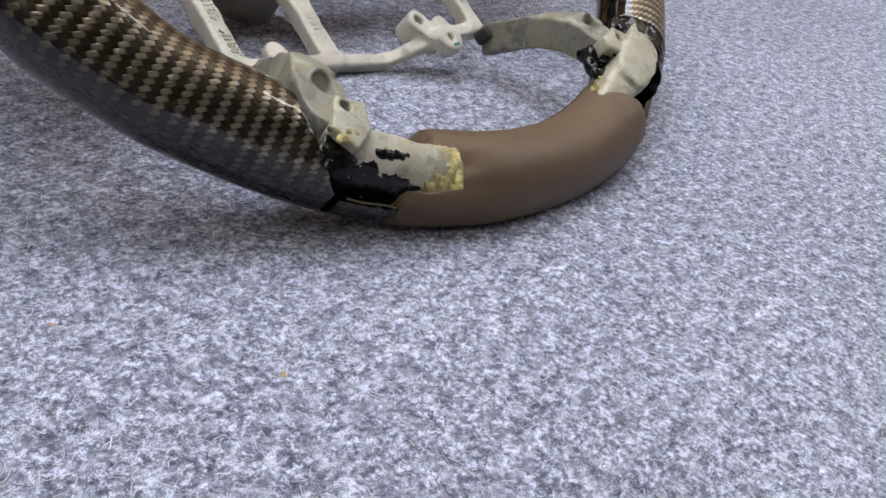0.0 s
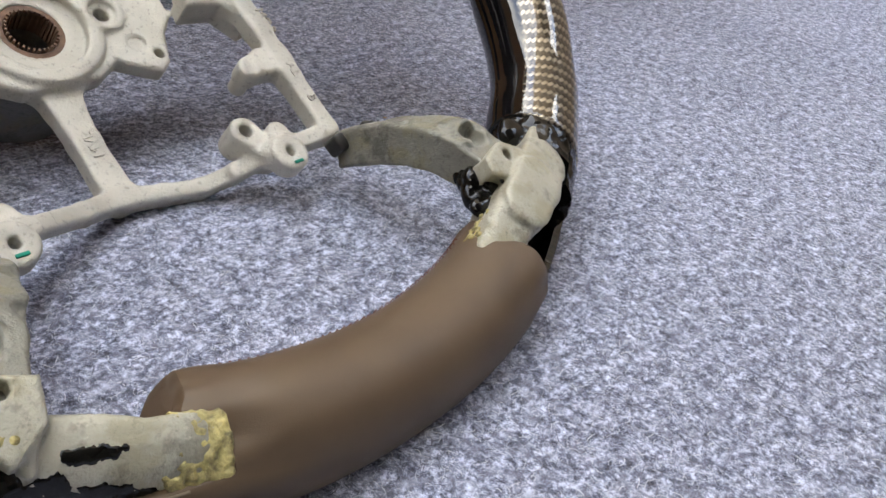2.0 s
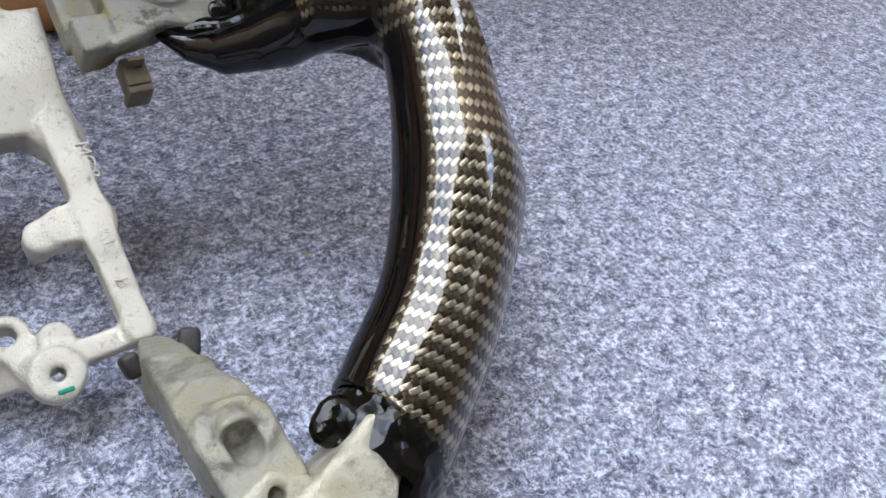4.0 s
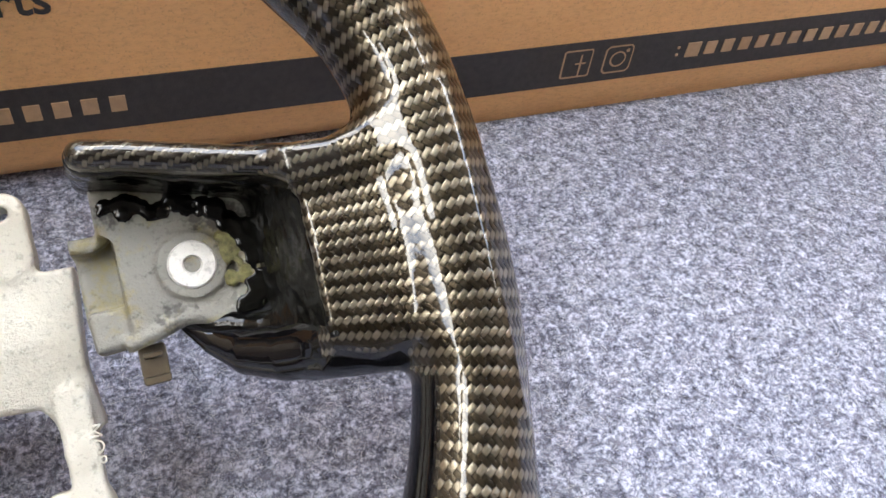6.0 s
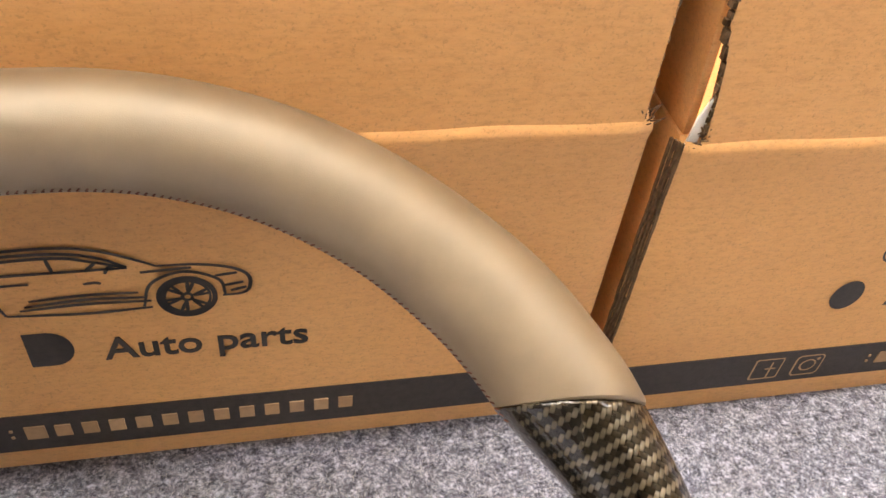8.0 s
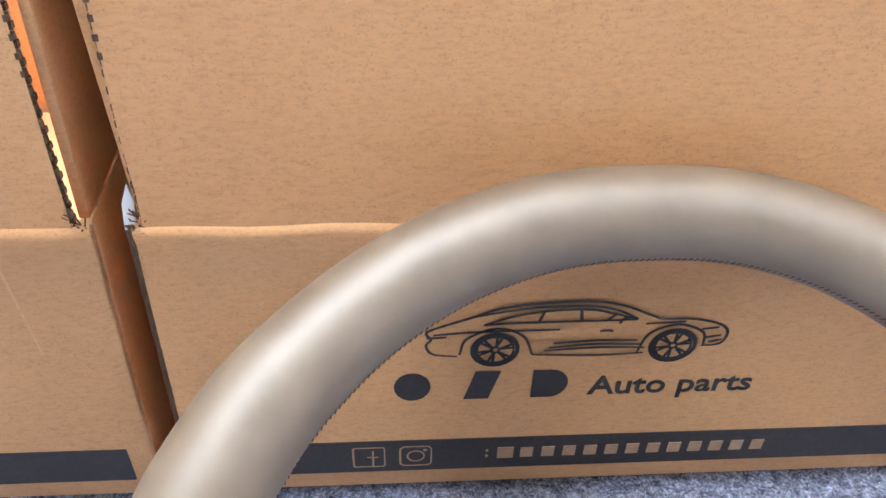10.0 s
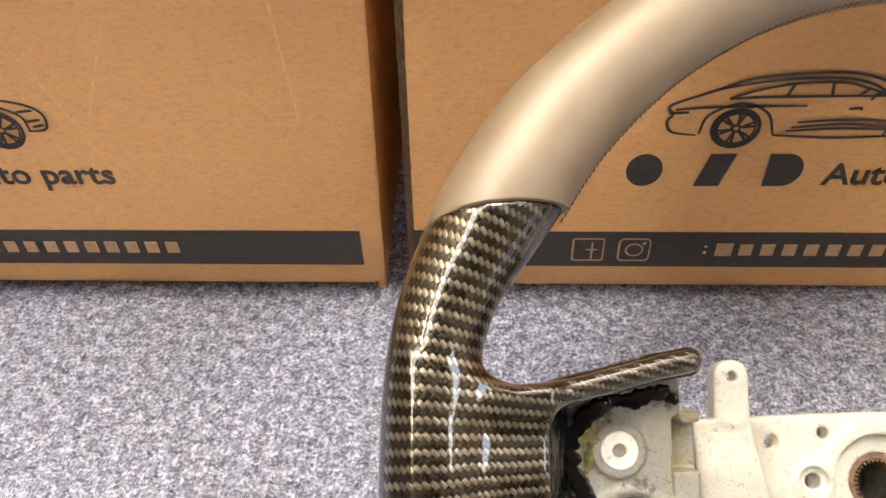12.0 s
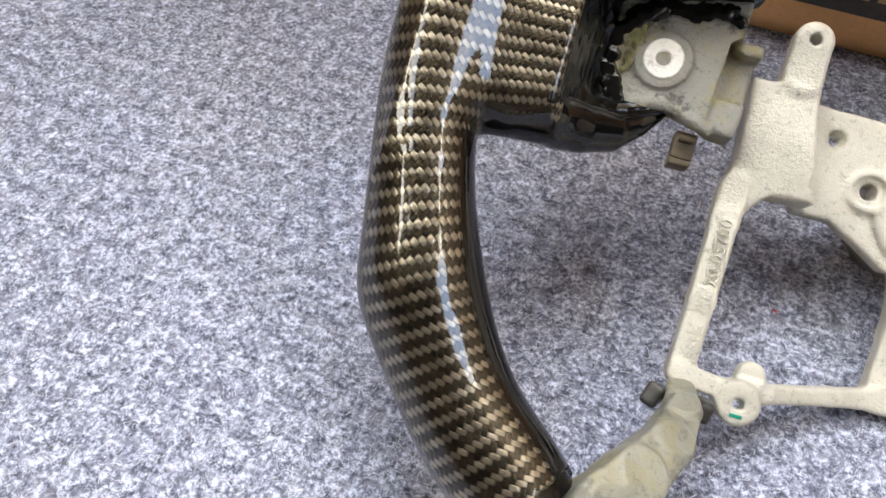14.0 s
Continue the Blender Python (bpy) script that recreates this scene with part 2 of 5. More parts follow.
BRASS = mat_plain("brown_plastic_clip", (0.13, 0.10, 0.06), 0.5, spread=0.3)
GREEN = mat_plain("green_paint", (0.0, 0.22, 0.14), 0.5, spread=0.1)
GLUE = mat_plain("yellow_glue", (0.33, 0.28, 0.11), 0.5, spread=0.8, scale=300, bump=0.001)
OLIVE = mat_plain("olive_stain", (0.15, 0.14, 0.05), 0.6, spread=0.6, scale=400, bump=0.001)
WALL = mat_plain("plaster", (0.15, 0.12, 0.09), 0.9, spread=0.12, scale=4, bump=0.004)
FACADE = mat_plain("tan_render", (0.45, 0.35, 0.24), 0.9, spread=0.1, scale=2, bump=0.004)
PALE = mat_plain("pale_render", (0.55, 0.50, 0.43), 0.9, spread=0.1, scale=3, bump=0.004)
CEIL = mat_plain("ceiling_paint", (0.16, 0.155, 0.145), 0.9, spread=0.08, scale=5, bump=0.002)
FIBRE = mat_fibre()
WHITE = mat_plain("slit_white", (0.85, 0.85, 0.82), 0.7, spread=0.05)


# ---- building helpers ----
def mesh_from(bm, name, smooth=True):
    me = bpy.data.meshes.new(name)
    bmesh.ops.recalc_face_normals(bm, faces=bm.faces)
    bm.to_mesh(me)
    bm.free()
    if smooth:
        for p in me.polygons:
            p.use_smooth = True
    return me


def part(name, bm, material, parent=None, label="", smooth=True, flat_angle=35):
    """Links a bmesh (or a mesh) as one object under its thing."""
    me = bm if isinstance(bm, bpy.types.Mesh) else mesh_from(bm, name, smooth)
    if smooth and flat_angle:
        me.set_sharp_from_angle(angle=radians(flat_angle))
    me.materials.clear()
    me.materials.append(material)
    ob = new(name, me)
    if parent is not None:
        ob.parent = parent
    if label:
        tagged(ob, label)
    return ob


def thing(name, label, category, m=None, group="", kind=""):
    ob = new(name)
    if m is not None:
        ob.matrix_world = m
    return tagged(ob, label, category, group, kind)


def block(size, centre=(0, 0, 0), bevel=0.0, segs=2, bm=None):
    own = bm is None
    bm = bmesh.new() if own else bm
    made = bmesh.ops.create_cube(bm, size=1.0, matrix=Matrix.Translation(centre) @ Matrix.Diagonal((*size, 1)))
    if bevel:
        edges = list({e for v in made["verts"] for e in v.link_edges})
        bmesh.ops.bevel(bm, geom=edges, offset=bevel, segments=segs, profile=0.5, affect="EDGES")
    return bm


def disc(radius, depth, m, segs=32, bevel=0.0, r2=None, bm=None):
    """A cylinder along the pose's z, its middle at the pose."""
    own = bm is None
    bm = bmesh.new() if own else bm
    made = bmesh.ops.create_cone(bm, cap_ends=True, segments=segs, radius1=radius, radius2=radius if r2 is None else r2, depth=depth, matrix=m)
    if bevel:
        edges = [e for e in {e for v in made["verts"] for e in v.link_edges} if any(len(f.verts) > 4 for f in e.link_faces)]
        bmesh.ops.bevel(bm, geom=edges, offset=bevel, segments=2, profile=0.5, affect="EDGES")
    return bm


def washer(r_out, r_in, depth, m, segs=36, bm=None):
    """A ring with a bore, along the pose's z."""
    bm = bmesh.new() if bm is None else bm
    prof = [(r_in, -depth / 2), (r_out - 0.0004, -depth / 2), (r_out, -depth / 2 + 0.0004), (r_out, depth / 2 - 0.0005), (r_out - 0.0005, depth / 2), (r_in + 0.0005, depth / 2), (r_in, depth / 2 - 0.0005)]
    rings = []
    for i in range(segs):
        a = 2 * math.pi * i / segs
        rings.append([bm.verts.new(m @ Vector((r * math.cos(a), r * math.sin(a), z))) for r, z in prof])
    for i in range(segs):
        p, q = rings[i], rings[(i + 1) % segs]
        for j in range(len(prof)):
            k = (j + 1) % len(prof)
            bm.faces.new((p[j], q[j], q[k], p[k]))
    return bm


def catmull(points, steps):
    pts = [Vector(p) for p in points]
    g = [2 * pts[0] - pts[1], *pts, 2 * pts[-1] - pts[-2]]
    out = []
    for i in range(1, len(g) - 2):
        p0, p1, p2, p3 = g[i - 1 : i + 3]
        for s in range(steps):
            f = s / steps
            out.append(0.5 * (2 * p1 + (p2 - p0) * f + (2 * p0 - 5 * p1 + 4 * p2 - p3) * f * f + (3 * p1 - p0 - 3 * p2 + p3) * f**3))
    out.append(pts[-1])
    return out


def bar(points, width, height, up=(0, 0, 1), rounding=0.3, steps=6, widths=None, heights=None, bm=None):
    """A rounded bar swept along a smooth path; width lies across `up`, height along it."""
    bm = bmesh.new() if bm is None else bm
    path = catmull(points, steps) if steps > 1 else [Vector(p) for p in points]
    n, up = len(path), Vector(up)
    rings = []
    for i, p in enumerate(path):
        d = (path[min(i + 1, n - 1)] - path[max(i - 1, 0)]).normalized()
        side = d.cross(up).normalized()
        top = side.cross(d).normalized()
        f = i / (n - 1)
        w = width if widths is None else float(np.interp(f, np.linspace(0, 1, len(widths)), widths))
        h = height if heights is None else float(np.interp(f, np.linspace(0, 1, len(heights)), heights))
        c = min(w, h) * rounding
        ring = []
        for sx, sy in ((1, 1), (-1, 1), (-1, -1), (1, -1)):
            for a in (0, 45, 90):
                q = radians(a)
                ox, oy = (math.cos(q), math.sin(q)) if sx * sy > 0 else (math.sin(q), math.cos(q))
                ring.append(bm.verts.new(p + side * sx * (w / 2 - c + c * ox) + top * sy * (h / 2 - c + c * oy)))
        rings.append(ring)
    k = len(rings[0])
    for a, b in zip(rings, rings[1:]):
        for j in range(k):
            bm.faces.new((a[j], a[(j + 1) % k], b[(j + 1) % k], b[j]))
    bm.faces.new(rings[0][::-1])
    bm.faces.new(rings[-1])
    return bm


def prism(outline, top, bottom, bevel=0.0, bm=None):
    """A slab with the given outline (x, y) or (x, y, z_top); flat sides, bevelled rim."""
    bm = bmesh.new() if bm is None else bm
    hi = [bm.verts.new((p[0], p[1], p[2] if len(p) > 2 else top)) for p in outline]
    lo = [bm.verts.new((p[0], p[1], (p[2] - top + bottom) if len(p) > 2 else bottom)) for p in outline]
    n = len(hi)
    f1, f2 = bm.faces.new(hi), bm.faces.new(lo[::-1])
    for i in range(n):
        bm.faces.new((hi[i], lo[i], lo[(i + 1) % n], hi[(i + 1) % n]))
    if bevel:
        edges = list(set(f1.edges) | set(f2.edges))
        bmesh.ops.bevel(bm, geom=edges, offset=bevel, segments=2, profile=0.5, affect="EDGES")
    return bm


def boolean_cut(ob, cutters):
    """Bores holes through a part and bakes the result."""
    cut = new("cutter", mesh_from(cutters, "cutter", False))
    cut.parent = ob.parent
    mod = ob.modifiers.new("bore", "BOOLEAN")
    mod.operation, mod.object, mod.solver = "DIFFERENCE", cut, "MANIFOLD"
    bpy.context.view_layer.update()
    me = bpy.data.meshes.new_from_object(ob.evaluated_get(bpy.context.evaluated_depsgraph_get()))
    ob.modifiers.clear()
    mats = [m for m in ob.data.materials]
    ob.data = me
    me.materials.clear()
    for m in mats:
        me.materials.append(m)
    for p in me.polygons:
        p.use_smooth = True
    me.set_sharp_from_angle(angle=radians(35))
    bpy.data.objects.remove(cut)
    return ob


def remeshed(bm, voxel, relax=4):
    """Joins overlapping closed shells into one skin and relaxes it; returns a mesh."""
    ob = new("skin", mesh_from(bm, "skin"))
    mod = ob.modifiers.new("skin", "REMESH")
    mod.mode, mod.voxel_size = "VOXEL", voxel
    bpy.context.view_layer.update()
    me = bpy.data.meshes.new_from_object(ob.evaluated_get(bpy.context.evaluated_depsgraph_get()))
    bpy.data.objects.remove(ob)
    n = len(me.vertices)
    co = np.empty(n * 3)
    me.vertices.foreach_get("co", co)
    co = co.reshape(-1, 3)
    ed = np.empty(len(me.edges) * 2, dtype=int)
    me.edges.foreach_get("vertices", ed)
    a, b = ed.reshape(-1, 2).T
    deg = np.bincount(np.r_[a, b], minlength=n)[:, None]
    for k in range(relax * 2):
        acc = np.zeros_like(co)
        np.add.at(acc, a, co[b])
        np.add.at(acc, b, co[a])
        co = co + (0.5 if k % 2 == 0 else -0.45) * (acc / deg - co)
    me.vertices.foreach_set("co", co.ravel())
    for p in me.polygons:
        p.use_smooth = True
    me.update()
    return me


# ---- the setting ----
def sheet(x0, x1, y0, y1, z, nx, ny):
    bm = bmesh.new()
    grid = [[bm.verts.new((x0 + (x1 - x0) * i / nx, y0 + (y1 - y0) * j / ny, z)) for i in range(nx + 1)] for j in range(ny + 1)]
    for j in range(ny):
        for i in range(nx):
            bm.faces.new((grid[j][i], grid[j][i + 1], grid[j + 1][i + 1], grid[j + 1][i]))
    return bm


floor = part("floor", sheet(-4.45, 2.35, -4.8, 3.0, 0.0, 40, 40), FELT)
tagged(floor, "blue-grey flecked wool felt spread flat under everything", "floor", kind="structure")
# Unseen walls added to block and bounce light; the pale south one brightens the cartons.
for wall_name, size, centre in (
    ("wall_north", (3.95, 0.2, 3.2), (0.425, 2.7, 1.6)),
    ("wall_south", (3.95, 0.2, 3.4), (0.425, -4.7, 1.7)),
    ("wall_east", (0.2, 7.2, 10.4), (2.3, -1.0, 5.2)),
    ("wall_west", (0.2, 2.4, 2.6), (-1.45, 1.4, 1.3)),
    ("wall_west_2", (0.2, 4.8, 3.0), (-1.45, -2.2, 1.5)),
):
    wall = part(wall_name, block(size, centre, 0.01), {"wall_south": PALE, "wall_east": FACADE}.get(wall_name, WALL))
    tagged(wall, "unseen plain wall, added to block and bounce light", "wall", kind="structure")
# Openings cut where sky should mirror in the carbon spokes.
boolean_cut(bpy.data.objects["wall_east"], block((0.6, 1.15, 1.20), (2.3, -0.52, 2.25)))
boolean_cut(bpy.data.objects["wall_west_2"], block((0.6, 0.85, 1.00), (-1.45, -0.95, 2.35)))
# Unseen roof, shaped to keep sky out of the carbon's reflections.
roof = block((3.92, 3.20, 0.12), (0.30, -3.05, 3.06), 0.01)
block((3.08, 1.55, 0.12), (0.72, -0.68, 3.06), 0.01, bm=roof)
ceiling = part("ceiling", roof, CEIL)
tagged(ceiling, "unseen grey roof, added to block the sky, open along one side", "ceiling", kind="structure")
far_wall = part("wall_far", block((0.3, 16.0, 4.0), (-4.65, 0.0, 2.0), 0.01), FACADE)
tagged(far_wall, "tan sunlit house wall across the lane", "wall", kind="structure")


def loose_fibres(count):
    """Short curled wool fibres lying on the felt, each a narrow three-piece ribbon."""
    rng = np.random.default_rng(4)
    x, y = rng.uniform(-0.16, 0.78, count), rng.uniform(-0.02, 0.475, count)
    ang, bend = rng.uniform(0, 2 * math.pi, count), rng.normal(0, 0.7, count)
    length, wide = rng.uniform(0.0012, 0.0042, count), rng.uniform(0.00005, 0.00011, count)
    lift = np.abs(rng.normal(0, 0.00035, count)) + 0.0001
    verts = np.empty((count, 8, 3))
    px, py = x.copy(), y.copy()
    for k in range(4):
        a = ang + bend * (k - 1.5) / 1.5
        nx, ny = -np.sin(a) * wide, np.cos(a) * wide
        z = 0.0001 + lift * math.sin(math.pi * (k + 0.5) / 4)
        verts[:, 2 * k] = np.stack([px + nx, py + ny, z], 1)
        verts[:, 2 * k + 1] = np.stack([px - nx, py - ny, z + 0.00006], 1)
        px, py = px + np.cos(a) * length / 3, py + np.sin(a) * length / 3
    base = (np.arange(count) * 8)[:, None]
    faces = np.concatenate([base + np.array([[2 * k, 2 * k + 1, 2 * k + 3, 2 * k + 2]]) for k in range(3)])
    me = bpy.data.meshes.new("felt_fibres")
    me.from_pydata(verts.reshape(-1, 3), [], faces.tolist())
    me.materials.append(FIBRE)
    return tagged(new("felt_fibres", me), "loose pale wool fibres lying on the felt", "fibres", kind="stuff")


loose_fibres(110000)


def lint(x, y, material, label, seed):
    """A tiny crumb of thread on the felt."""
    rnd = random.Random(seed)
    bm = bmesh.new()
    pts = [Vector((x, y, 0.0006)) + Vector((rnd.uniform(-0.0012, 0.0012), rnd.uniform(-0.0012, 0.0012), rnd.uniform(0, 0.0008))) for i in range(4)]
    bar(pts, 0.0005, 0.0005, rounding=0.45, steps=4, bm=bm)
    ob = part("lint", bm, material)
    return tagged(ob, label, "lint", "crumbs on the felt")


ORANGE = mat_plain("orange_thread", (0.50, 0.33, 0.16), 0.8, spread=0.2, scale=900)
RED = mat_plain("red_thread", (0.42, 0.04, 0.03), 0.8, spread=0.2, scale=900)
lint(0.4225, 0.291, ORANGE, "tiny orange crumb of thread on the felt", 1)
lint(0.240, 0.310, RED, "tiny red crumb of thread on the felt", 2)
lint(0.093, 0.173, ORANGE, "tiny orange crumb of thread on the felt", 3)
lint(0.130, 0.1236, ORANGE, "tiny orange crumb of thread on the felt", 4)


# ---- cardboard boxes ----
BOX_W, BOX_D, CARTON_H, FACE_Y = 0.400, 0.400, 0.191, 0.470


def flat_shape(outline, y, thick=0.0004):
    """A thin printed patch in the plane of a box face, from (x, z) points."""
    bm = bmesh.new()
    f = [bm.verts.new((x, y - thick, z)) for x, z in outline]
    b = [bm.verts.new((x, y + 0.0006, z)) for x, z in outline]
    bm.faces.new(f)
    n = len(f)
    for i in range(n):
        bm.faces.new((f[i], b[i], b[(i + 1) % n], f[(i + 1) % n]))
    return bm


def strokes(lines, y, width, thick=0.0004):
    """Drawn lines as thin ribbons on a box face; each line is a list of (x, z)."""
    bm = bmesh.new()
    for pts in lines:
        path = catmull([(x, 0, z) for x, z in pts], 6)
        n = len(path)
        prev = None
        for i, p in enumerate(path):
            d = path[min(i + 1, n - 1)] - path[max(i - 1, 0)]
            s = Vector((-d.z, 0, d.x)).normalized() * width / 2 * (0.55 + 0.45 * math.sin(math.pi * (i + 0.6) / (n + 0.2)) ** 0.5)
            a, b = bm.verts.new((p.x + s.x, y - thick, p.z + s.z)), bm.verts.new((p.x - s.x, y - thick, p.z - s.z))
            if prev:
                bm.faces.new((prev[0], a, b, prev[1]))
            prev = (a, b)
    return bm


def ring_line(cx, cz, r, n=28):
    return [(cx + r * math.cos(2 * math.pi * i / n), cz + r * math.sin(2 * math.pi * i / n)) for i in range(n + 1)]


def round_square(cx, cz, h, c):
    out = []
    for sx, sz, a0 in ((1, 1, 0), (-1, 1, 90), (-1, -1, 180), (1, -1, 270)):
        for a in (0, 30, 60, 90):
            q = radians(a0 + a)
            out.append((cx + sx * (h - c) + c * math.cos(q), cz + sz * (h - c) + c * math.sin(q)))
    return out + out[:1]


def text_mesh(body, size, m, thick=0.0002, bold=0.0, shear=0.0, space=1.0):
    """Lettering in the built-in font as a mesh, laid into the pose m."""
    cu = bpy.data.curves.new("lettering", "FONT")
    cu.body, cu.size, cu.extrude, cu.shear, cu.space_character = body, size, thick, shear, space
    cu.resolution_u, cu.offset = 3, bold
    ob = new("lettering", cu)
    bpy.context.view_layer.update()
    me = bpy.data.meshes.new_from_object(ob.evaluated_get(bpy.context.evaluated_depsgraph_get()))
    bpy.data.objects.remove(ob)
    me.transform(m)
    return me


def car_lines(x0, z0):
    """The line drawing of a saloon car, tail to the left, in metres from its rear wheel's hub."""
    raw = [
        [(-17, -4), (-28, -2), (-31, 4), (-29, 8), (-31, 12), (-28, 15), (-12, 22), (2, 28), (20, 30.5), (40, 31), (54, 28), (66, 22), (72, 18.5)],
        [(72, 18.5), (86, 18), (98, 15), (104, 10), (104, 3), (101, 0), (94, -0.5)],
        [(17, -4), (45, -5.5), (68, -4.5)],
        [(-12, 22), (0, 25), (20, 28), (40, 28), (52, 25), (62, 19)],
        [(-6, 17), (10, 18), (62, 18.5)], [(-6, 17), (6, 22), (22, 25.5), (40, 25.8), (50, 23), (62, 18.7)],
        [(18, 18), (20, 25)], [(37, 18.3), (36, 25.5)], [(48, 18.3), (52, 22.5)],
        [(-28, 11), (-10, 12.5), (28, 13)], [(54, 16), (56, 19.5), (60, 20)], [(66, 15.5), (84, 16.5)],
        [(24, 0.5), (45, 2.5), (66, 1.5)], [(22, -1.5), (45, 0), (68, -0.8)], [(26, 3.5), (45, 5), (64, 4.5)],
        [(46, 11.2), (50, 11.6), (52, 10.8)], [(92, 11), (100, 12)], [(94, 5), (102, 6.5)], [(97, 2), (103, 3.5)], [(-31, 9), (-22, 9.5)],
        [(-16, -3), (-13, 8), (0, 14.5), (12, 9), (17, -4)], [(65, -4), (69, 9), (81, 14.5), (93, 9), (95, 0)],
    ]
    lines = [[(x0 + 0.00100 * x, z0 + 0.00094 * z) for x, z in ln] for ln in raw]
    for cx in (x0, x0 + 0.081):
        lines += [ring_line(cx, z0, 0.0105), ring_line(cx, z0, 0.0096), ring_line(cx, z0, 0.0084), ring_line(cx, z0, 0.0018, 10)]
        for i in range(6):
            a = math.pi / 3 * i + 0.3
            lines.append([(cx + 0.0022 * math.cos(a), z0 + 0.0022 * math.sin(a)), (cx + 0.0082 * math.cos(a - 0.14), z0 + 0.0082 * math.sin(a - 0.14))])
            lines.append([(cx + 0.0022 * math.cos(a), z0 + 0.0022 * math.sin(a)), (cx + 0.0082 * math.cos(a + 0.14), z0 + 0.0082 * math.sin(a + 0.14))])
    return lines


def cardboard_box(x_left, label, turn=0.0, lit_slit=False, drop=0.0, lean_left=0.0, lean_right=0.0, scuffed=False):
    """One shipping carton; built with its left front edge at x = 0, face at y = 0."""
    box = thing("cardboard_box", label, "box", pose(x_left, FACE_Y, 0, 0, 0, turn), "cartons in a row")
    t = 0.0042
    BOX_H = CARTON_H - 1.35 * drop
    bm = bmesh.new()
    # Front wall: tucks in towards its lower edge and swells a little under the crease.
    profile = [(0.0, 0.014 if not drop else 0.004), (0.008, 0.006 if not drop else 0.001), (0.017, 0.0), (0.06, -0.0004), (0.14, -0.0004), (BOX_H - 0.008, 0.0), (BOX_H - 0.0025, -0.0014), (BOX_H, -0.0006), (BOX_H + 0.0015, 0.0006)]
    n = 48
    for inner in (0, 1):
        rows = []
        for z, y in profile:
            row = []
            for i in range(n + 1):
                x = BOX_W * i / n
                wob = noise.noise((x * 26, x_left * 7, 0.3)) * 0.0012 if z > BOX_H - 0.01 else 0.0
                edge = 0.0022 * max(0, 1 - min(x, BOX_W - x) / 0.004) ** 2
                skew = (lean_left + (lean_right - lean_left) * i / n) * z / BOX_H
                row.append(bm.verts.new((x + skew, y + edge + inner * t, z + wob)))
            rows.append(row)
        for a, b in zip(rows, rows[1:]):
            for i in range(n):
                bm.faces.new((a[i], a[i + 1], b[i + 1], b[i]) if not inner else (a[i], b[i], b[i + 1], a[i + 1]))
    part("front_wall", bm, CARD, box, "printed front of the carton", flat_angle=60)
    for x, lean in ((t / 2 + 0.0005, lean_left), (BOX_W - t / 2 - 0.0005, lean_right)):
        side = block((t, BOX_D - 0.008, BOX_H), (x, BOX_D / 2 + 0.004, BOX_H / 2), 0.001)
        for vert in side.verts:
            vert.co.x += lean * vert.co.z / BOX_H
        part("side_wall", side, CARD, box)
    part("back_wall", block((BOX_W - 2 * t, t, BOX_H), (BOX_W / 2, BOX_D - t / 2, BOX_H / 2), 0.001), CARD, box)
    part("bottom", block((BOX_W - 2 * t - 0.004, BOX_D - 0.03, t), (BOX_W / 2, BOX_D / 2 + 0.006, t / 2), 0.001), CARD, box)
    # Flaps stand open; the front one rises from its crease and bows back slightly.
    def reach(f):
        """How far the torn flap still covers the slit beside it, above its torn corner."""
        return 0.0058 * min(1.0, max(0.0, (f - 0.14) / 0.10)) if drop else 0.0

    fl = bmesh.new()
    cut0, cut1 = 0.0065 + 0.6 * lean_left, BOX_W - 0.0045 + 0.8 * lean_right
    for inner in (0, 1):
        rows = []
        for j in range(13):
            f = j / 12
            row = []
            for i in range(n + 1):
                x = cut0 + (cut1 - cut0) * i / n
                if i == 0:
                    x -= reach(f)
                if i in (0, n):
                    x += (0.0009 * noise.noise((f * 40, x_left * 5 + i, 1.0)))
                wob = noise.noise((x * 26, x_left * 7, 0.3)) * 0.0012 if j == 0 else 0.0
                y = 0.0010 + 0.004 * f + 0.0022 * f * f - 0.0008 * math.exp(-((f - 0.03) / 0.04) ** 2) + 0.0006 * noise.noise((x * 9, f * 3, x_left))
                row.append(fl.verts.new((x, y + inner * t, BOX_H + 0.0012 + 0.20 * f + wob)))
            rows.append(row)
        for a, b in zip(rows, rows[1:]):
            for i in range(n):
                fl.faces.new((a[i], a[i + 1], b[i + 1], b[i]) if not inner else (a[i], b[i], b[i + 1], a[i + 1]))
    flap = part("front_flap", fl, CARD, box, "top flap standing open", flat_angle=60)
    for x, lean in ((0.0035 + lean_left, -6.0), (BOX_W - 0.0035 + lean_right, 6.0)):
        part("side_flap", block((t, BOX_D - 0.014, 0.19), (0, 0, 0.095), 0.001), CARD, box, "side flap standing open").matrix_basis = pose(x, BOX_D / 2 + 0.001, BOX_H, 0, lean * 0.3, 0)
    part("back_flap", block((BOX_W - 0.012, t, 0.19), (BOX_W / 2, 0, 0.095), 0.001), CARD, box).matrix_basis = pose(0, BOX_D - t / 2, BOX_H, -12, 0, 0)
    # Raw corrugated board along the cut ends: two liners with a wavy core between them.
    for ex in (cut0, cut1):
        ed = bmesh.new()
        for i in range(60):
            z = BOX_H + 0.004 + 0.196 * i / 60
            f = (z - BOX_H) / 0.20
            y = 0.0010 + 0.004 * f + t / 2
            s = 0.0006 + 0.0013 * abs(noise.noise((z * 160, ex * 50 + x_left * 9, 2.0)))
            block((0.0008 + s, t * (0.55 + 0.4 * abs(noise.noise((z * 210, ex, 7.0)))), 0.0024), (ex - (reach(f) if ex == cut0 else 0), y + 0.0006 * (-1) ** i, z), 0, bm=ed)
        part("raw_edge", ed, CARD_EDGE, flap, "torn corrugated edge", smooth=False)
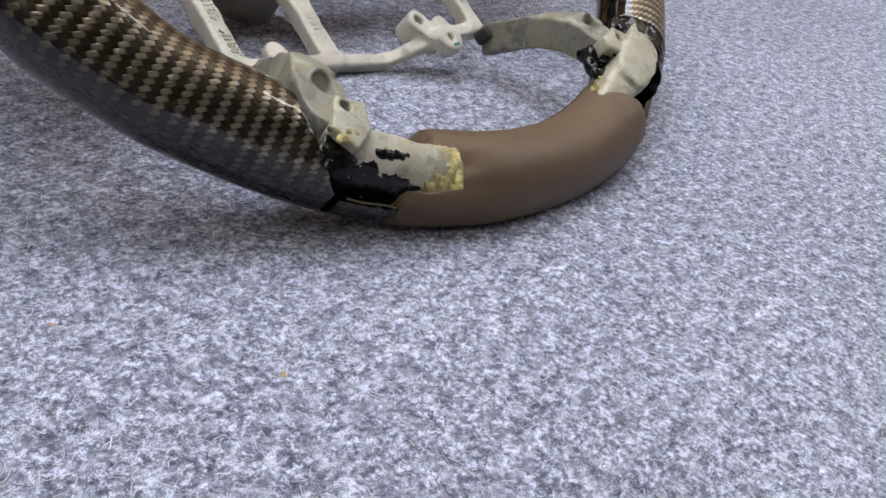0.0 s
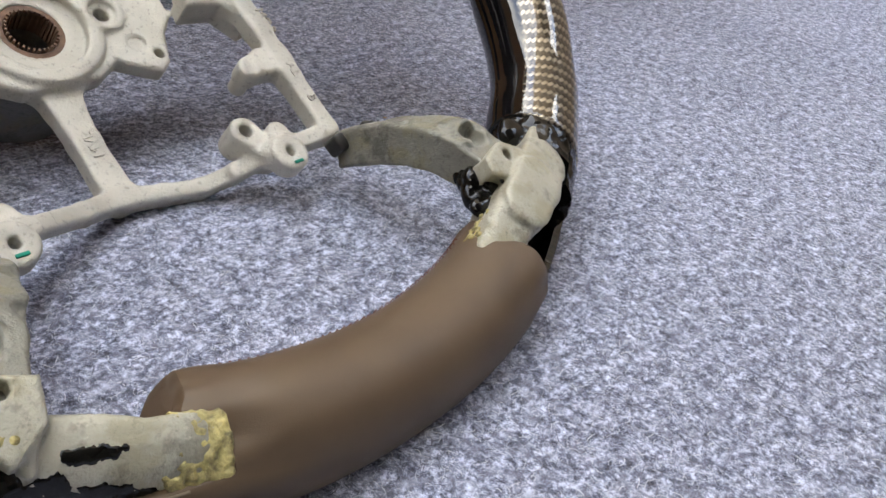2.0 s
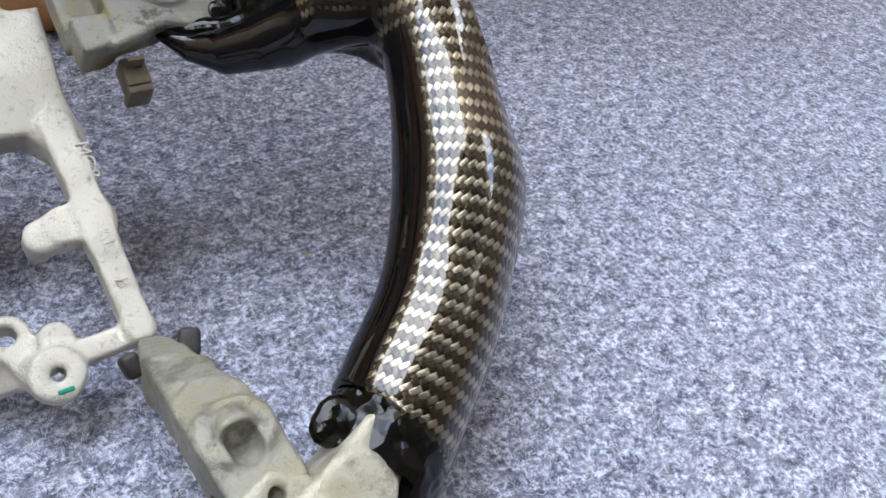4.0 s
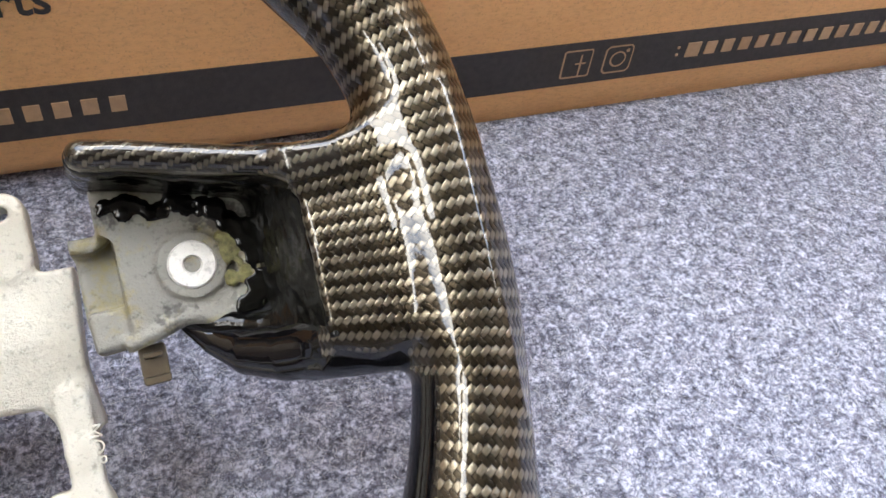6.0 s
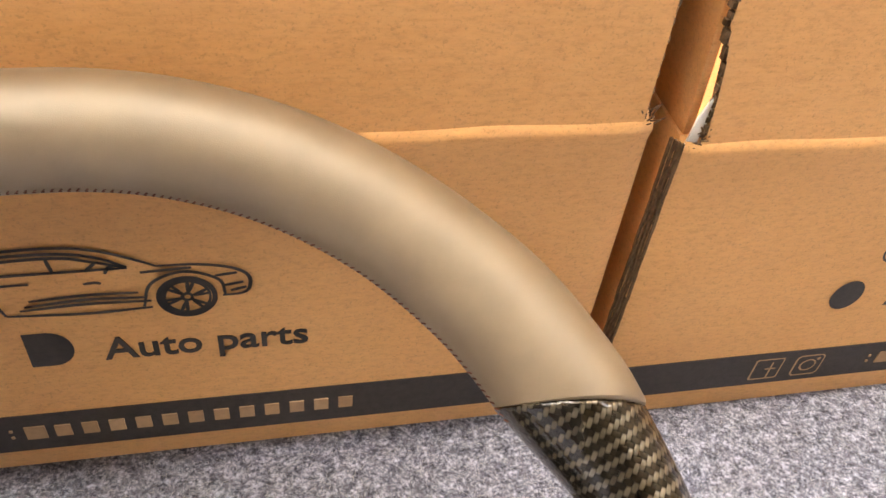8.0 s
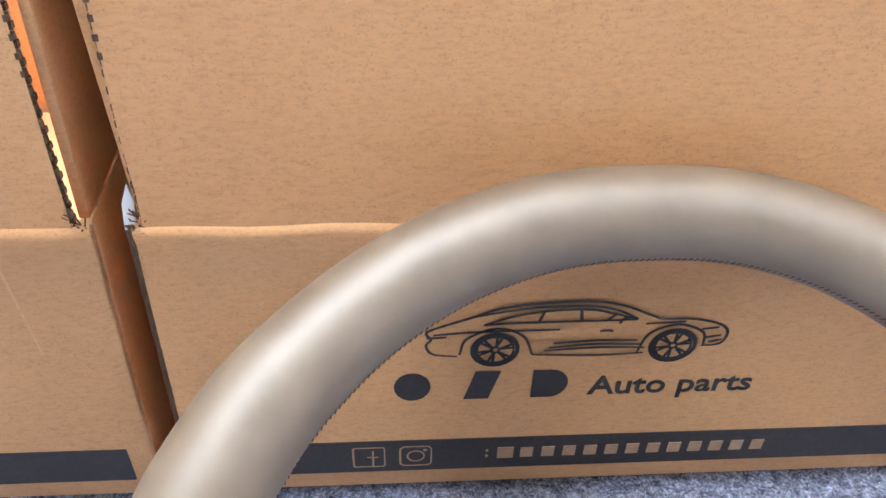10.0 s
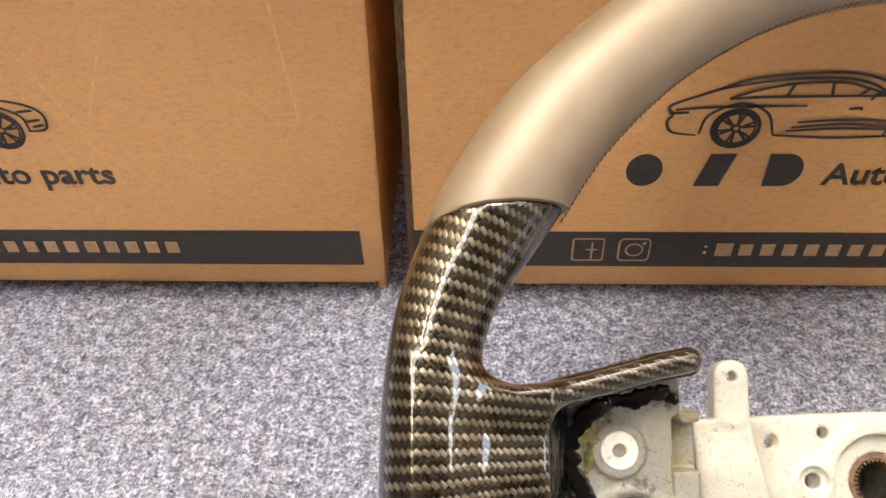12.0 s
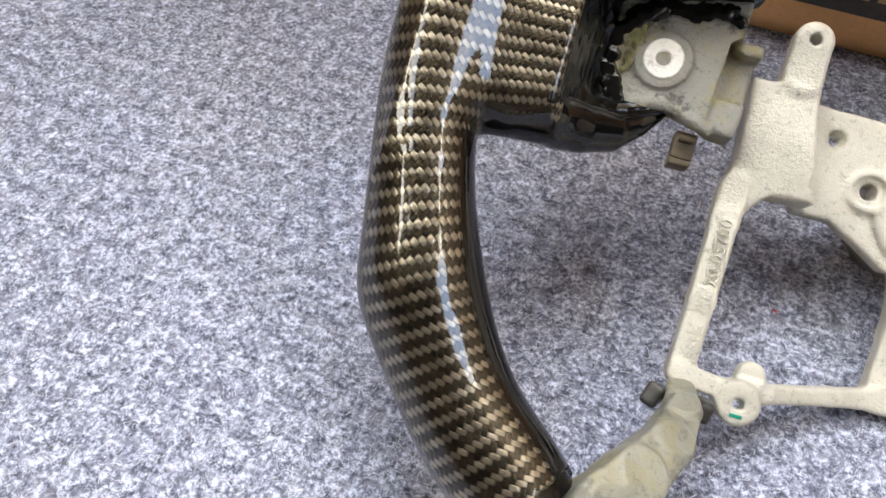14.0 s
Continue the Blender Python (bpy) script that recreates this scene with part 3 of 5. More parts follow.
    # Glue joint: layered board edge down the left front corner.
    gl = bmesh.new()
    for k in range(4):
        for i in range(40):
            z = 0.018 + (BOX_H - 0.02) * i / 39
            block((0.0011, 0.0012, 0.0048), (lean_left * z / BOX_H - 0.0006 - 0.0009 * k + 0.0004 * noise.noise((z * 120, k * 3.0, x_left)), 0.0022 + 0.0014 * k, z), 0, bm=gl)
    part("board_joint", gl, CARD_EDGE, box, "layered board edge", smooth=False)
    for side_x, sgn in ((cut0, 1), (cut1, -1)):
        fz = bmesh.new()
        rnd = random.Random(int(x_left * 1000) + sgn)
        for i in range(16):
            p = Vector((side_x - sgn * 0.002 + rnd.uniform(-0.003, 0.003), 0.001 + rnd.uniform(0, 0.002), BOX_H + rnd.uniform(-0.003, 0.006)))
            bar([p, p + Vector((rnd.uniform(-0.003, 0.003), rnd.uniform(-0.003, 0.0), rnd.uniform(0.001, 0.005)))], 0.0006, 0.0003, up=(0, 1, 0), steps=1, bm=fz)
        part("paper_shred", fz, CARD_EDGE, box, "frayed paper at the slit", smooth=False)
    # White patch paints the bright background showing through the corner slit.
    if lit_slit:
        part("lit_slit", flat_shape([(0.0, 0), (0.0045, 0.002), (0.0062, 0.014), (0.0050, 0.022), (0.0015, 0.013)], 0.0), WHITE, box, "white patch standing in for light through the corner slit").matrix_basis = pose(0.0008, 0.0035, BOX_H - 0.002, 0, 0, 0)
    # Printing.
    first = set(box.children)
    band = [(0.0005, 0.0295), (BOX_W - 0.009, 0.0295), (BOX_W - 0.009, 0.0545), (0.0005, 0.0545)]
    part("printed_band", flat_shape(band, -0.0004), INK, box, "dark printed band", smooth=False)
    part("car_drawing", strokes(car_lines(0.149, 0.120), -0.0008, 0.0015), INK, box, "line drawing of a saloon car", smooth=False)
    emblem = bmesh.new()
    for cx, kind in ((0.112, 0), (0.1445, 1), (0.1765, 2)):
        w, h = 0.0085, 0.0098
        if kind == 0:
            pts = [(w * math.cos(radians(a)), h * math.sin(radians(a))) for a in range(0, 360, 15)]
        elif kind == 1:
            pts = [(-w * 0.4, h), (w, h), (w * 0.4, -h), (-w, -h)]
        else:
            pts = [(-w, h), (0, h)] + [(w * math.cos(radians(a)), h * math.sin(radians(a))) for a in range(75, -76, -15)] + [(0, -h), (-w, -h)]
        f = [emblem.verts.new((cx + x, -0.0009, 0.0955 + z)) for x, z in pts]
        emblem.faces.new(f)
    part("emblem", emblem, INK, box, "three bold dark shapes", smooth=False)
    part("caption", text_mesh("Auto parts", 0.0182, pose(0.1955, -0.0008, 0.0868, 90, 0, 0), bold=0.00025), INK, box, "dark words Auto parts", smooth=False)
    part("square_icon", strokes([round_square(0.0905, 0.0425, 0.0078, 0.0014), [(0.0925, 0.0350), (0.0925, 0.0478)], [(0.0895, 0.0425), (0.0955, 0.0425)]], -0.0010, 0.0011), TAN_INK, box, "bare-card icon outline", smooth=False)
    part("round_icon", strokes([round_square(0.1140, 0.0425, 0.0078, 0.0028), ring_line(0.1140, 0.0425, 0.0042), ring_line(0.1188, 0.0472, 0.0006, 8)], -0.0010, 0.0011), TAN_INK, box, "bare-card icon outline with a ring", smooth=False)
    marks = bmesh.new()
    for dz in (-0.0022, 0.0022):
        block((0.0013, 0.0006, 0.0013), (0.1500, -0.0011, 0.0425 + dz), bm=marks)
    for i in range(13):
        block((0.0064 if i else 0.0082, 0.0006, 0.0076 if i else 0.0086), (0.1595 + 0.01092 * i, -0.0011, 0.0425), 0.0, bm=marks)
    part("lettering_bar", marks, TAN_INK, box, "row of small bare-card bars", smooth=False)
    if scuffed:
        worn = [[(BOX_W - 0.171, BOX_H - 0.004), (BOX_W - 0.150, 0.165), (BOX_W - 0.113, 0.062)], [(BOX_W - 0.033, BOX_H - 0.004), (BOX_W - 0.029, 0.12)], [(0.30, 0.185), (0.272, 0.12), (0.262, 0.07)]]
        for rubbed in worn:
            part("scuff", strokes([rubbed], -0.0004, 0.0011, 0.00015), SCUFF, box, "faint rubbed line", smooth=False)
    for ob in set(box.children) - first:
        ob.location.z -= drop
    return box


cardboard_box(-0.3318, "brown corrugated carton with dark printed band, flaps standing open", lean_right=0.006, scuffed=True)
cardboard_box(0.0860, "brown corrugated carton, flaps open, with the steering wheel leaning on it", lit_slit=True, lean_left=0.004)
cardboard_box(0.5020, "brown corrugated carton with a torn corner, its slit painted bright, flaps open", lit_slit=True, drop=0.0085)


# ---- the steering wheel ----
WHEEL = Matrix.Translation((0.2812, 0.3106, 0.1160)) @ pose(0, 0, 0, 34.36, 0, 0) @ pose(0, 0, 0, 0, 2.0, 0) @ pose(0, 0, 0, 0, 0, 1.3)
wheel = thing("steering_wheel", "carbon and brown leather steering wheel, unfinished, leaning on a carton", "steering wheel", WHEEL)

# Rim by angle (the same on both sides): radius, thickness and lift towards the driver, in millimetres.
KNOT_A = [-90, -75, -68, -58, -48, -42, -38, -34, -30, -28, -25, -20, -15, -10, 0, 8, 12, 17, 20, 23, 26, 30, 35, 40, 45, 52, 65, 78, 90]
KNOT_R = [187.7, 187.8, 186.0, 184.8, 183.6, 185.1, 184.9, 184.7, 184.7, 184.0, 182.0, 179.8, 178.4, 177.6, 175.4, 175.7, 176.0, 175.2, 173.7, 172.5, 172.0, 171.0, 171.1, 171.3, 170.8, 170.9, 171.0, 170.5, 169.4]
KNOT_T = [16.8, 17.3, 17.1, 17.6, 18.0, 17.6, 17.5, 18.2, 19.0, 18.8, 17.2, 15.6, 15.2, 15.3, 15.4, 15.3, 15.3, 15.8, 16.7, 17.8, 19.0, 19.5, 19.2, 18.8, 18.2, 17.6, 17.1, 16.9, 16.8]
KNOT_L = [1.2, 0.8, 0.2, -0.5, -0.6, -0.5, -0.4] + [0.0] * 22
SAG_A, SAG = [-75, -62, -52, -40, -33, -25, -18], [0.0, -3.6, -4.8, -5.0, -4.0, -1.5, 0.0]
RIM_A = np.linspace(-90, 90, 361)


def rim_table(values):
    """Knot values spread over every half degree and softened."""
    v = np.interp(RIM_A, KNOT_A, values)
    k = np.exp(-0.5 * (np.arange(-8, 9) / 2.6) ** 2)
    return np.convolve(np.r_[v[8:0:-1], v, v[-2:-10:-1]], k / k.sum(), "valid") / 1000


RIM_R, RIM_T, RIM_L = rim_table(KNOT_R), rim_table(KNOT_T), rim_table(KNOT_L)


def rim_at(deg):
    a = math.degrees(math.asin(math.sin(radians(deg))))
    R, r, up = (float(np.interp(a, RIM_A, v)) for v in (RIM_R, RIM_T, RIM_L))
    return R, r, up + (float(np.interp(a, SAG_A, SAG)) / 1000 if math.cos(radians(deg)) < 0 else 0.0)


def rim_point(deg, phi, grow=0.0):
    """A point of the rim's skin: deg round the wheel, phi round the grip (0 outside, 90 towards the driver)."""
    R, r, up = rim_at(deg)
    r += grow
    rho = R + r * math.cos(radians(phi))
    shift = 0.0036 * max(0.0, math.sin(radians(deg))) ** 2
    return Vector((shift + rho * math.cos(radians(deg)), rho * math.sin(radians(deg)), up + r * math.sin(radians(phi))))


def rim_tube(a0, a1, step=1.5, segs=40, grow=0.0, ends=0.0, lean0=None, lean1=None, crumple=0.0, pinch=0.0, bm=None):
    """A closed length of the grip from a0 to a1 degrees. ends: how far the rim of each end curls in; lean0 and lean1 give,
    by the angle round the grip, the degrees by which that end runs on."""
    bm = bmesh.new() if bm is None else bm
    n = max(2, round(abs(a1 - a0) / step))
    stations = [(a0 + (a1 - a0) * i / n, grow) for i in range(n + 1)]
    if ends:
        s = 1 if a1 > a0 else -1
        stations = [(a0, grow - ends), (a0 + 0.12 * s, grow - ends * 0.35), (a0 + 0.4 * s, grow), *stations[1:-1], (a1 - 0.4 * s, grow), (a1 - 0.12 * s, grow - ends * 0.35), (a1, grow - ends)]
    rings = []
    for a, g in stations:
        f = (a - a0) / (a1 - a0)
        w0, w1 = max(0, 1 - f / 0.3), max(0, (f - 0.7) / 0.3)
        ring = []
        for j in range(segs):
            phi = 360 * j / segs
            lean = (w0 * lean0(phi) if lean0 else 0) + (w1 * lean1(phi) if lean1 else 0)
            fold = crumple * max(w0, w1) ** 3 * noise.noise((phi * 0.045, a * 0.25, 3.0)) if crumple else 0
            ring.append(bm.verts.new(rim_point(a + lean, phi, g + fold - pinch * w1**3 * lobe(phi, 95, 120))))
        rings.append(ring)
    for p, q in zip(rings, rings[1:]):
        for j in range(segs):
            bm.faces.new((p[j], p[(j + 1) % segs], q[(j + 1) % segs], q[j]))
    bm.faces.new(rings[0][::-1])
    bm.faces.new(rings[-1])
    return bm


def lobe(phi, centre, half):
    """1 at the centre angle, falling smoothly to 0 at half degrees from it."""
    d = abs((phi - centre + 180) % 360 - 180)
    return 0.5 + 0.5 * math.cos(math.pi * min(1, d / half))


def tilt_in(phi):
    return -4.2 * math.cos(radians(phi))


def tilt_out(phi):
    return 4.2 * math.cos(radians(phi))


def rim_shell(a0, a1, phi0, phi1, grow, thick, bm=None, n=14, m=18):
    """A curved strip of the grip's skin with thickness."""
    bm = bmesh.new() if bm is None else bm
    skins = []
    for g in (grow, grow - thick):
        skins.append([[bm.verts.new(rim_point(a0 + (a1 - a0) * i / n, phi0 + (phi1 - phi0) * j / m, g)) for j in range(m + 1)] for i in range(n + 1)])
    for s in skins:
        for i in range(n):
            for j in range(m):
                bm.faces.new((s[i][j], s[i][j + 1], s[i + 1][j + 1], s[i + 1][j]))
    o, q = skins
    for i in range(n):
        for j in (0, m):
            bm.faces.new((o[i][j], o[i + 1][j], q[i + 1][j], q[i][j]))
    for j in range(m):
        for i in (0, n):
            bm.faces.new((o[i][j], o[i][j + 1], q[i][j + 1], q[i][j]))
    return bm


def lumpy(me, amp, scale, seed=0.0):
    """Uneven thickness: moves each point of a skin in or out a little."""
    for vert in me.vertices:
        c = vert.co * scale
        vert.co = vert.co + vert.normal * amp * (noise.noise((c.x + seed, c.y, c.z)) + 0.5 * noise.noise((c.x * 2.7, c.y * 2.7 + seed, c.z * 2.7)))
    return me


def lay_cloth(me):
    """Cloth coordinates in metres: along the rim, and across it and on over the spoke."""
    n = len(me.vertices)
    co = np.empty(n * 3)
    me.vertices.foreach_get("co", co)
    x, y, z = co.reshape(-1, 3).T
    deg = np.degrees(np.arctan2(y, np.abs(x)))
    R, r, up = (np.interp(deg, RIM_A, v) for v in (RIM_R, RIM_T, RIM_L))
    z = z - up - np.where(x < 0, np.interp(deg, SAG_A, SAG) / 1000, 0)
    d = np.hypot(x, y) - R
    c = np.clip(d, -r, r)
    phi = np.arctan2(z, c)
    phi = np.where(phi < -math.pi / 2, phi + 2 * math.pi, phi)
    across = r * phi + np.maximum(-d - r, 0)
    along = 0.176 * np.radians(deg)
    # Black resin on the inner side of the grip.
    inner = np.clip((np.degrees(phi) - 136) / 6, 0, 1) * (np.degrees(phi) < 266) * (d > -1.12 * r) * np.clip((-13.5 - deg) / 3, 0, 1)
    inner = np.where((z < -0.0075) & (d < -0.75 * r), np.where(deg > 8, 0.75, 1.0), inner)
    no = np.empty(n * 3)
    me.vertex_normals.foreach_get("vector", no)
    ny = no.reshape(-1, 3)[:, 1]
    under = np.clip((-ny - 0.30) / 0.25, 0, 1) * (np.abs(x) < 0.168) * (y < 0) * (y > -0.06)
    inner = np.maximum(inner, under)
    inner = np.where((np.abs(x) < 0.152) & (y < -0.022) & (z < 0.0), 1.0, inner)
    # Painted shade: the outer belly goes dark, as if mirroring shaded felt.
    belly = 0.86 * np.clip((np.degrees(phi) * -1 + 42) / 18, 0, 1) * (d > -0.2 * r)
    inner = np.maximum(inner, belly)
    # Thumb ledge made darker.
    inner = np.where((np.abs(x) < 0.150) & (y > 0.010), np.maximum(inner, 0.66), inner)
    me.attributes.new("resin_and_shade", "FLOAT", "POINT").data.foreach_set("value", inner.astype(np.float32))
    uv = me.uv_layers.new(name="cloth")
    loops = np.empty(len(me.loops), dtype=int)
    me.loops.foreach_get("vertex_index", loops)
    flat = np.stack([along, across], 1)[loops]
    uv.data.foreach_set("uv", flat.astype(np.float32).ravel())
    return me


def mm(*p):
    return tuple(v / 1000 for v in p)


# Implicit solids: fields in metres, below zero inside, blended where parts flow into one another.
def smin(a, b, k):
    h = np.clip(0.5 + 0.5 * (b - a) / k, 0, 1)
    return b + (a - b) * h - k * h * (1 - h)


def smax(a, b, k):
    return -smin(-a, -b, k)


def chain(x, y, z, points):
    """Distance to a string of rounded lengths; points are (x, y, z, radius) in millimetres."""
    best = None
    for p, q in zip(points, points[1:]):
        p, q = np.array(p) / 1000, np.array(q) / 1000
        d = q[:3] - p[:3]
        f = np.clip(((x - p[0]) * d[0] + (y - p[1]) * d[1] + (z - p[2]) * d[2]) / (d @ d), 0, 1)
        g = np.sqrt((x - p[0] - f * d[0]) ** 2 + (y - p[1] - f * d[1]) ** 2 + (z - p[2] - f * d[2]) ** 2) - (p[3] + (q[3] - p[3]) * f)
        best = g if best is None else np.minimum(best, g)
    return best


def line_dist(x, y, points):
    """Distance in the wheel's plane to a broken line, in millimetres given."""
    best = None
    for p, q in zip(points, points[1:]):
        p, q = np.array(p) / 1000, np.array(q) / 1000
        d = q - p
        f = np.clip(((x - p[0]) * d[0] + (y - p[1]) * d[1]) / (d @ d), 0, 1)
        g = np.hypot(x - p[0] - f * d[0], y - p[1] - f * d[1])
        best = g if best is None else np.minimum(best, g)
    return best


def table(v, xs, ys):
    return np.interp(v, np.array(xs) / 1000, np.array(ys) / 1000)


def skin_of(field, lo, hi, step, name):
    """The zero surface of a field as a mesh of even quads, drawn tight onto the field."""
    ax = [np.arange(a / 1000, b / 1000, step) for a, b in zip(lo, hi)]
    F = field(*np.meshgrid(*ax, indexing="ij"))
    inside = F < 0
    shape = tuple(n - 1 for n in F.shape)
    total, count = np.zeros(shape + (3,)), np.zeros(shape)
    corner = list(np.ndindex(2, 2, 2))

    def at(A, c):
        return A[c[0] : c[0] + shape[0], c[1] : c[1] + shape[1], c[2] : c[2] + shape[2]]

    for c in corner:
        for k in range(3):
            if c[k] == 0:
                e = tuple(1 if j == k else c[j] for j in range(3))
                f0, f1 = at(F, c), at(F, e)
                cross = (f0 < 0) != (f1 < 0)
                t = np.where(cross, f0 / np.where(cross, f0 - f1, 1), 0)
                for j in range(3):
                    total[..., j] += np.where(cross, c[j] + (t if j == k else 0), 0)
                count += cross
    live = count > 0
    index = np.full(shape, -1)
    index[live] = np.arange(live.sum())
    cells = np.argwhere(live)
    co = np.array([a[0] for a in ax]) + (cells + total[live] / count[live][:, None]) * step
    quads = []
    for k in range(3):
        i, j = (k + 1) % 3, (k + 2) % 3
        a = np.take(inside, range(F.shape[k] - 1), k)
        b = np.take(inside, range(1, F.shape[k]), k)
        for flip in (False, True):
            hit = np.argwhere((a & ~b) if not flip else (~a & b))
            hit = hit[(hit[:, i] > 0) & (hit[:, j] > 0) & (hit[:, i] < shape[i]) & (hit[:, j] < shape[j])]
            ring = []
            for di, dj in ((1, 1), (0, 1), (0, 0), (1, 0)):
                h = hit.copy()
                h[:, i] -= di
                h[:, j] -= dj
                ring.append(index[h[:, 0], h[:, 1], h[:, 2]])
            q = np.stack(ring, 1)
            quads.append(q[:, ::-1] if flip else q)
    quads = np.concatenate(quads)
    for turn in range(2):
        x, y, z = co.T
        f, e = field(x, y, z), 0.0002
        g = np.stack([field(x + e, y, z) - field(x - e, y, z), field(x, y + e, z) - field(x, y - e, z), field(x, y, z + e) - field(x, y, z - e)], 1) / (2 * e)
        move = (f / np.maximum((g * g).sum(1), 0.2))[:, None] * g
        co = co - np.clip(move, -step / 2, step / 2)
    me = bpy.data.meshes.new(name)
    me.from_pydata(co, [], quads.tolist())
    for p in me.polygons:
        p.use_smooth = True
    return me


def rest_on_felt(me):
    """Flattens what would sink into the felt under the wheel."""
    up, down = WHEEL, WHEEL.inverted()
    for vert in me.vertices:
        p = up @ vert.co
        if p.z < 0.004:
            p.z = 0.0006 + 0.0034 * math.exp((p.z - 0.004) / 0.0034)
            vert.co = down @ p
    return me


def loose_end(phi):
    """How far the torn end of the lower leather runs on, by the angle round the grip."""
    p = (phi + 180) % 360 - 180
    return float(np.interp(p, (-180, -120, -60, 20, 36, 48, 76, 91, 101, 115, 180), (-2.4, -3.5, -6.3, -6.8, -6.4, -0.9, -1.4, -2.2, -4.2, -3.6, -2.4)))


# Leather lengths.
part("top_leather", rim_tube(26.6, 153.4, grow=0.0006, ends=0.0016, lean0=tilt_in, lean1=tilt_out), LEATHER_LIT, wheel, "smooth brown leather grip")
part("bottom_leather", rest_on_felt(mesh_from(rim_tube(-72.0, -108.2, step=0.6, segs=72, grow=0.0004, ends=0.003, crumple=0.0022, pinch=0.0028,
     lean0=lambda q: 3.0 * lobe(q, -45, 70) + 1.5 * lobe(q, 175, 50), lean1=loose_end), "bottom_leather")), LEATHER_SHADED, wheel, "smooth brown leather grip, puckered at its ends")

LEDGE = [(89.0, 28.3), (98.5, 26.5), (111.5, 23.2), (126, 19.6), (138, 16.8), (148, 16.4), (161, 20)]


# Rounded web under the spoke.
WEB = [(106, -16.5, -30, 2.0), (113, -22.5, -29, 4.5), (121, -27.5, -25, 7.0), (130, -30.2, -18, 8.2), (140, -31, -9, 8.2), (150, -33, -4, 8)]


def rim_field(x, y, z, end, sag):
    rho, deg = np.hypot(x, y), np.degrees(np.arctan2(y, x))
    R, r, up = (np.interp(deg, RIM_A, v) for v in (RIM_R, RIM_T, RIM_L))
    up = up + sag * np.interp(deg, SAG_A, SAG) / 1000
    c, h = rho - R, z - up
    face = np.cos(np.arctan2(h, c))
    d = np.hypot(c, h) - r
    # A low crease runs down the outside of the grip at its corner.
    d = d - 0.0012 * np.exp(-(((np.degrees(np.arctan2(h, c)) - 22) / 14) ** 2)) * np.exp(-(((deg + 27) / 14) ** 2))
    top = (deg - (26.6 - 4.2 * face)) * radians(1) * rho
    if sag:
        end = np.interp(np.degrees(np.arctan2(h, c)), (-180, -142, -128, 5, 21, 45, 74, 99, 116, 180), (-51, -54, -59.3, -59.3, -58, -56.4, -54.5, -52.7, -51, -51))
    else:
        end = end - 1.2 * face
    low = (end - deg) * radians(1) * rho
    return np.maximum(d, np.maximum(top, low))


def spoke_field(x, y, z):
    face = table(x, (130, 137, 144, 152, 160, 168, 180), (5.6, 6.4, 7.0, 8.0, 9.8, 12.2, 14.4)) - 0.06 * np.abs(y + 0.006)
    low = table(x, (130, 137, 150, 157, 162, 170, 182), (-29.0, -29.0, -29.5, -32, -36, -45, -62)) - 0.56 * np.clip(0.008 - z, -0.004, 0.013)
    high = table(x, (130, 138, 148, 160, 180), (17, 16.8, 16.4, 19.5, 28))
    d = smax(z - face, 0.87 * (low - y), 0.005)
    d = smax(d, 0.1374 - x, 0.0022)
    return np.maximum(np.maximum(d, y - high), np.maximum(-0.020 - z, x - 0.178))


def ledge_field(x, y, z):
    d = line_dist(x, y, LEDGE) - 0.0040
    top = z - table(x, (86, 100, 120, 138, 150, 162), (-2.6, -0.8, 2.2, 5.2, 6.4, 7.5))
    return np.maximum(smax(d, top, 0.0052), -0.026 - z)


def carbon_field(end, sag):
    def field(x, y, z):
        body = smin(rim_field(x, y, z, end, sag), spoke_field(x, y, z), 0.007)
        body = smin(body, ledge_field(x, y, z), 0.009)
        return smin(body, chain(x, y, z, WEB), 0.008)

    return field


def resin_field(x, y, z):
    wall = table(z, (-36, -26, -8, 3, 5), (126.0, 127.0, 133.0, 137.0, 137.6))
    d = smax(wall - x, z - 0.0052, 0.002)
    d = np.maximum(np.maximum(d, x - 0.140), np.maximum(np.maximum(-0.030 - y, y - 0.016), -0.033 - z))
    under = np.maximum(smax(line_dist(x, y, LEDGE) - 0.0046, z + 0.0065, 0.003), np.maximum(-0.032 - z, x - 0.140))
    foot = chain(x, y, z, [(105, -14.5, -28, 2.2), (113, -18, -27, 3.4), (122, -21, -25, 4.2), (132, -24, -18, 4.5)])
    return smin(smin(d, under, 0.003), foot, 0.006)


def mirrored(me):
    me.transform(Matrix.Diagonal((-1, 1, 1, 1)))
    me.flip_normals()
    return me


resin_skin = skin_of(resin_field, (82, -44, -40), (160, 36, 10), 0.0009, "pocket_resin")
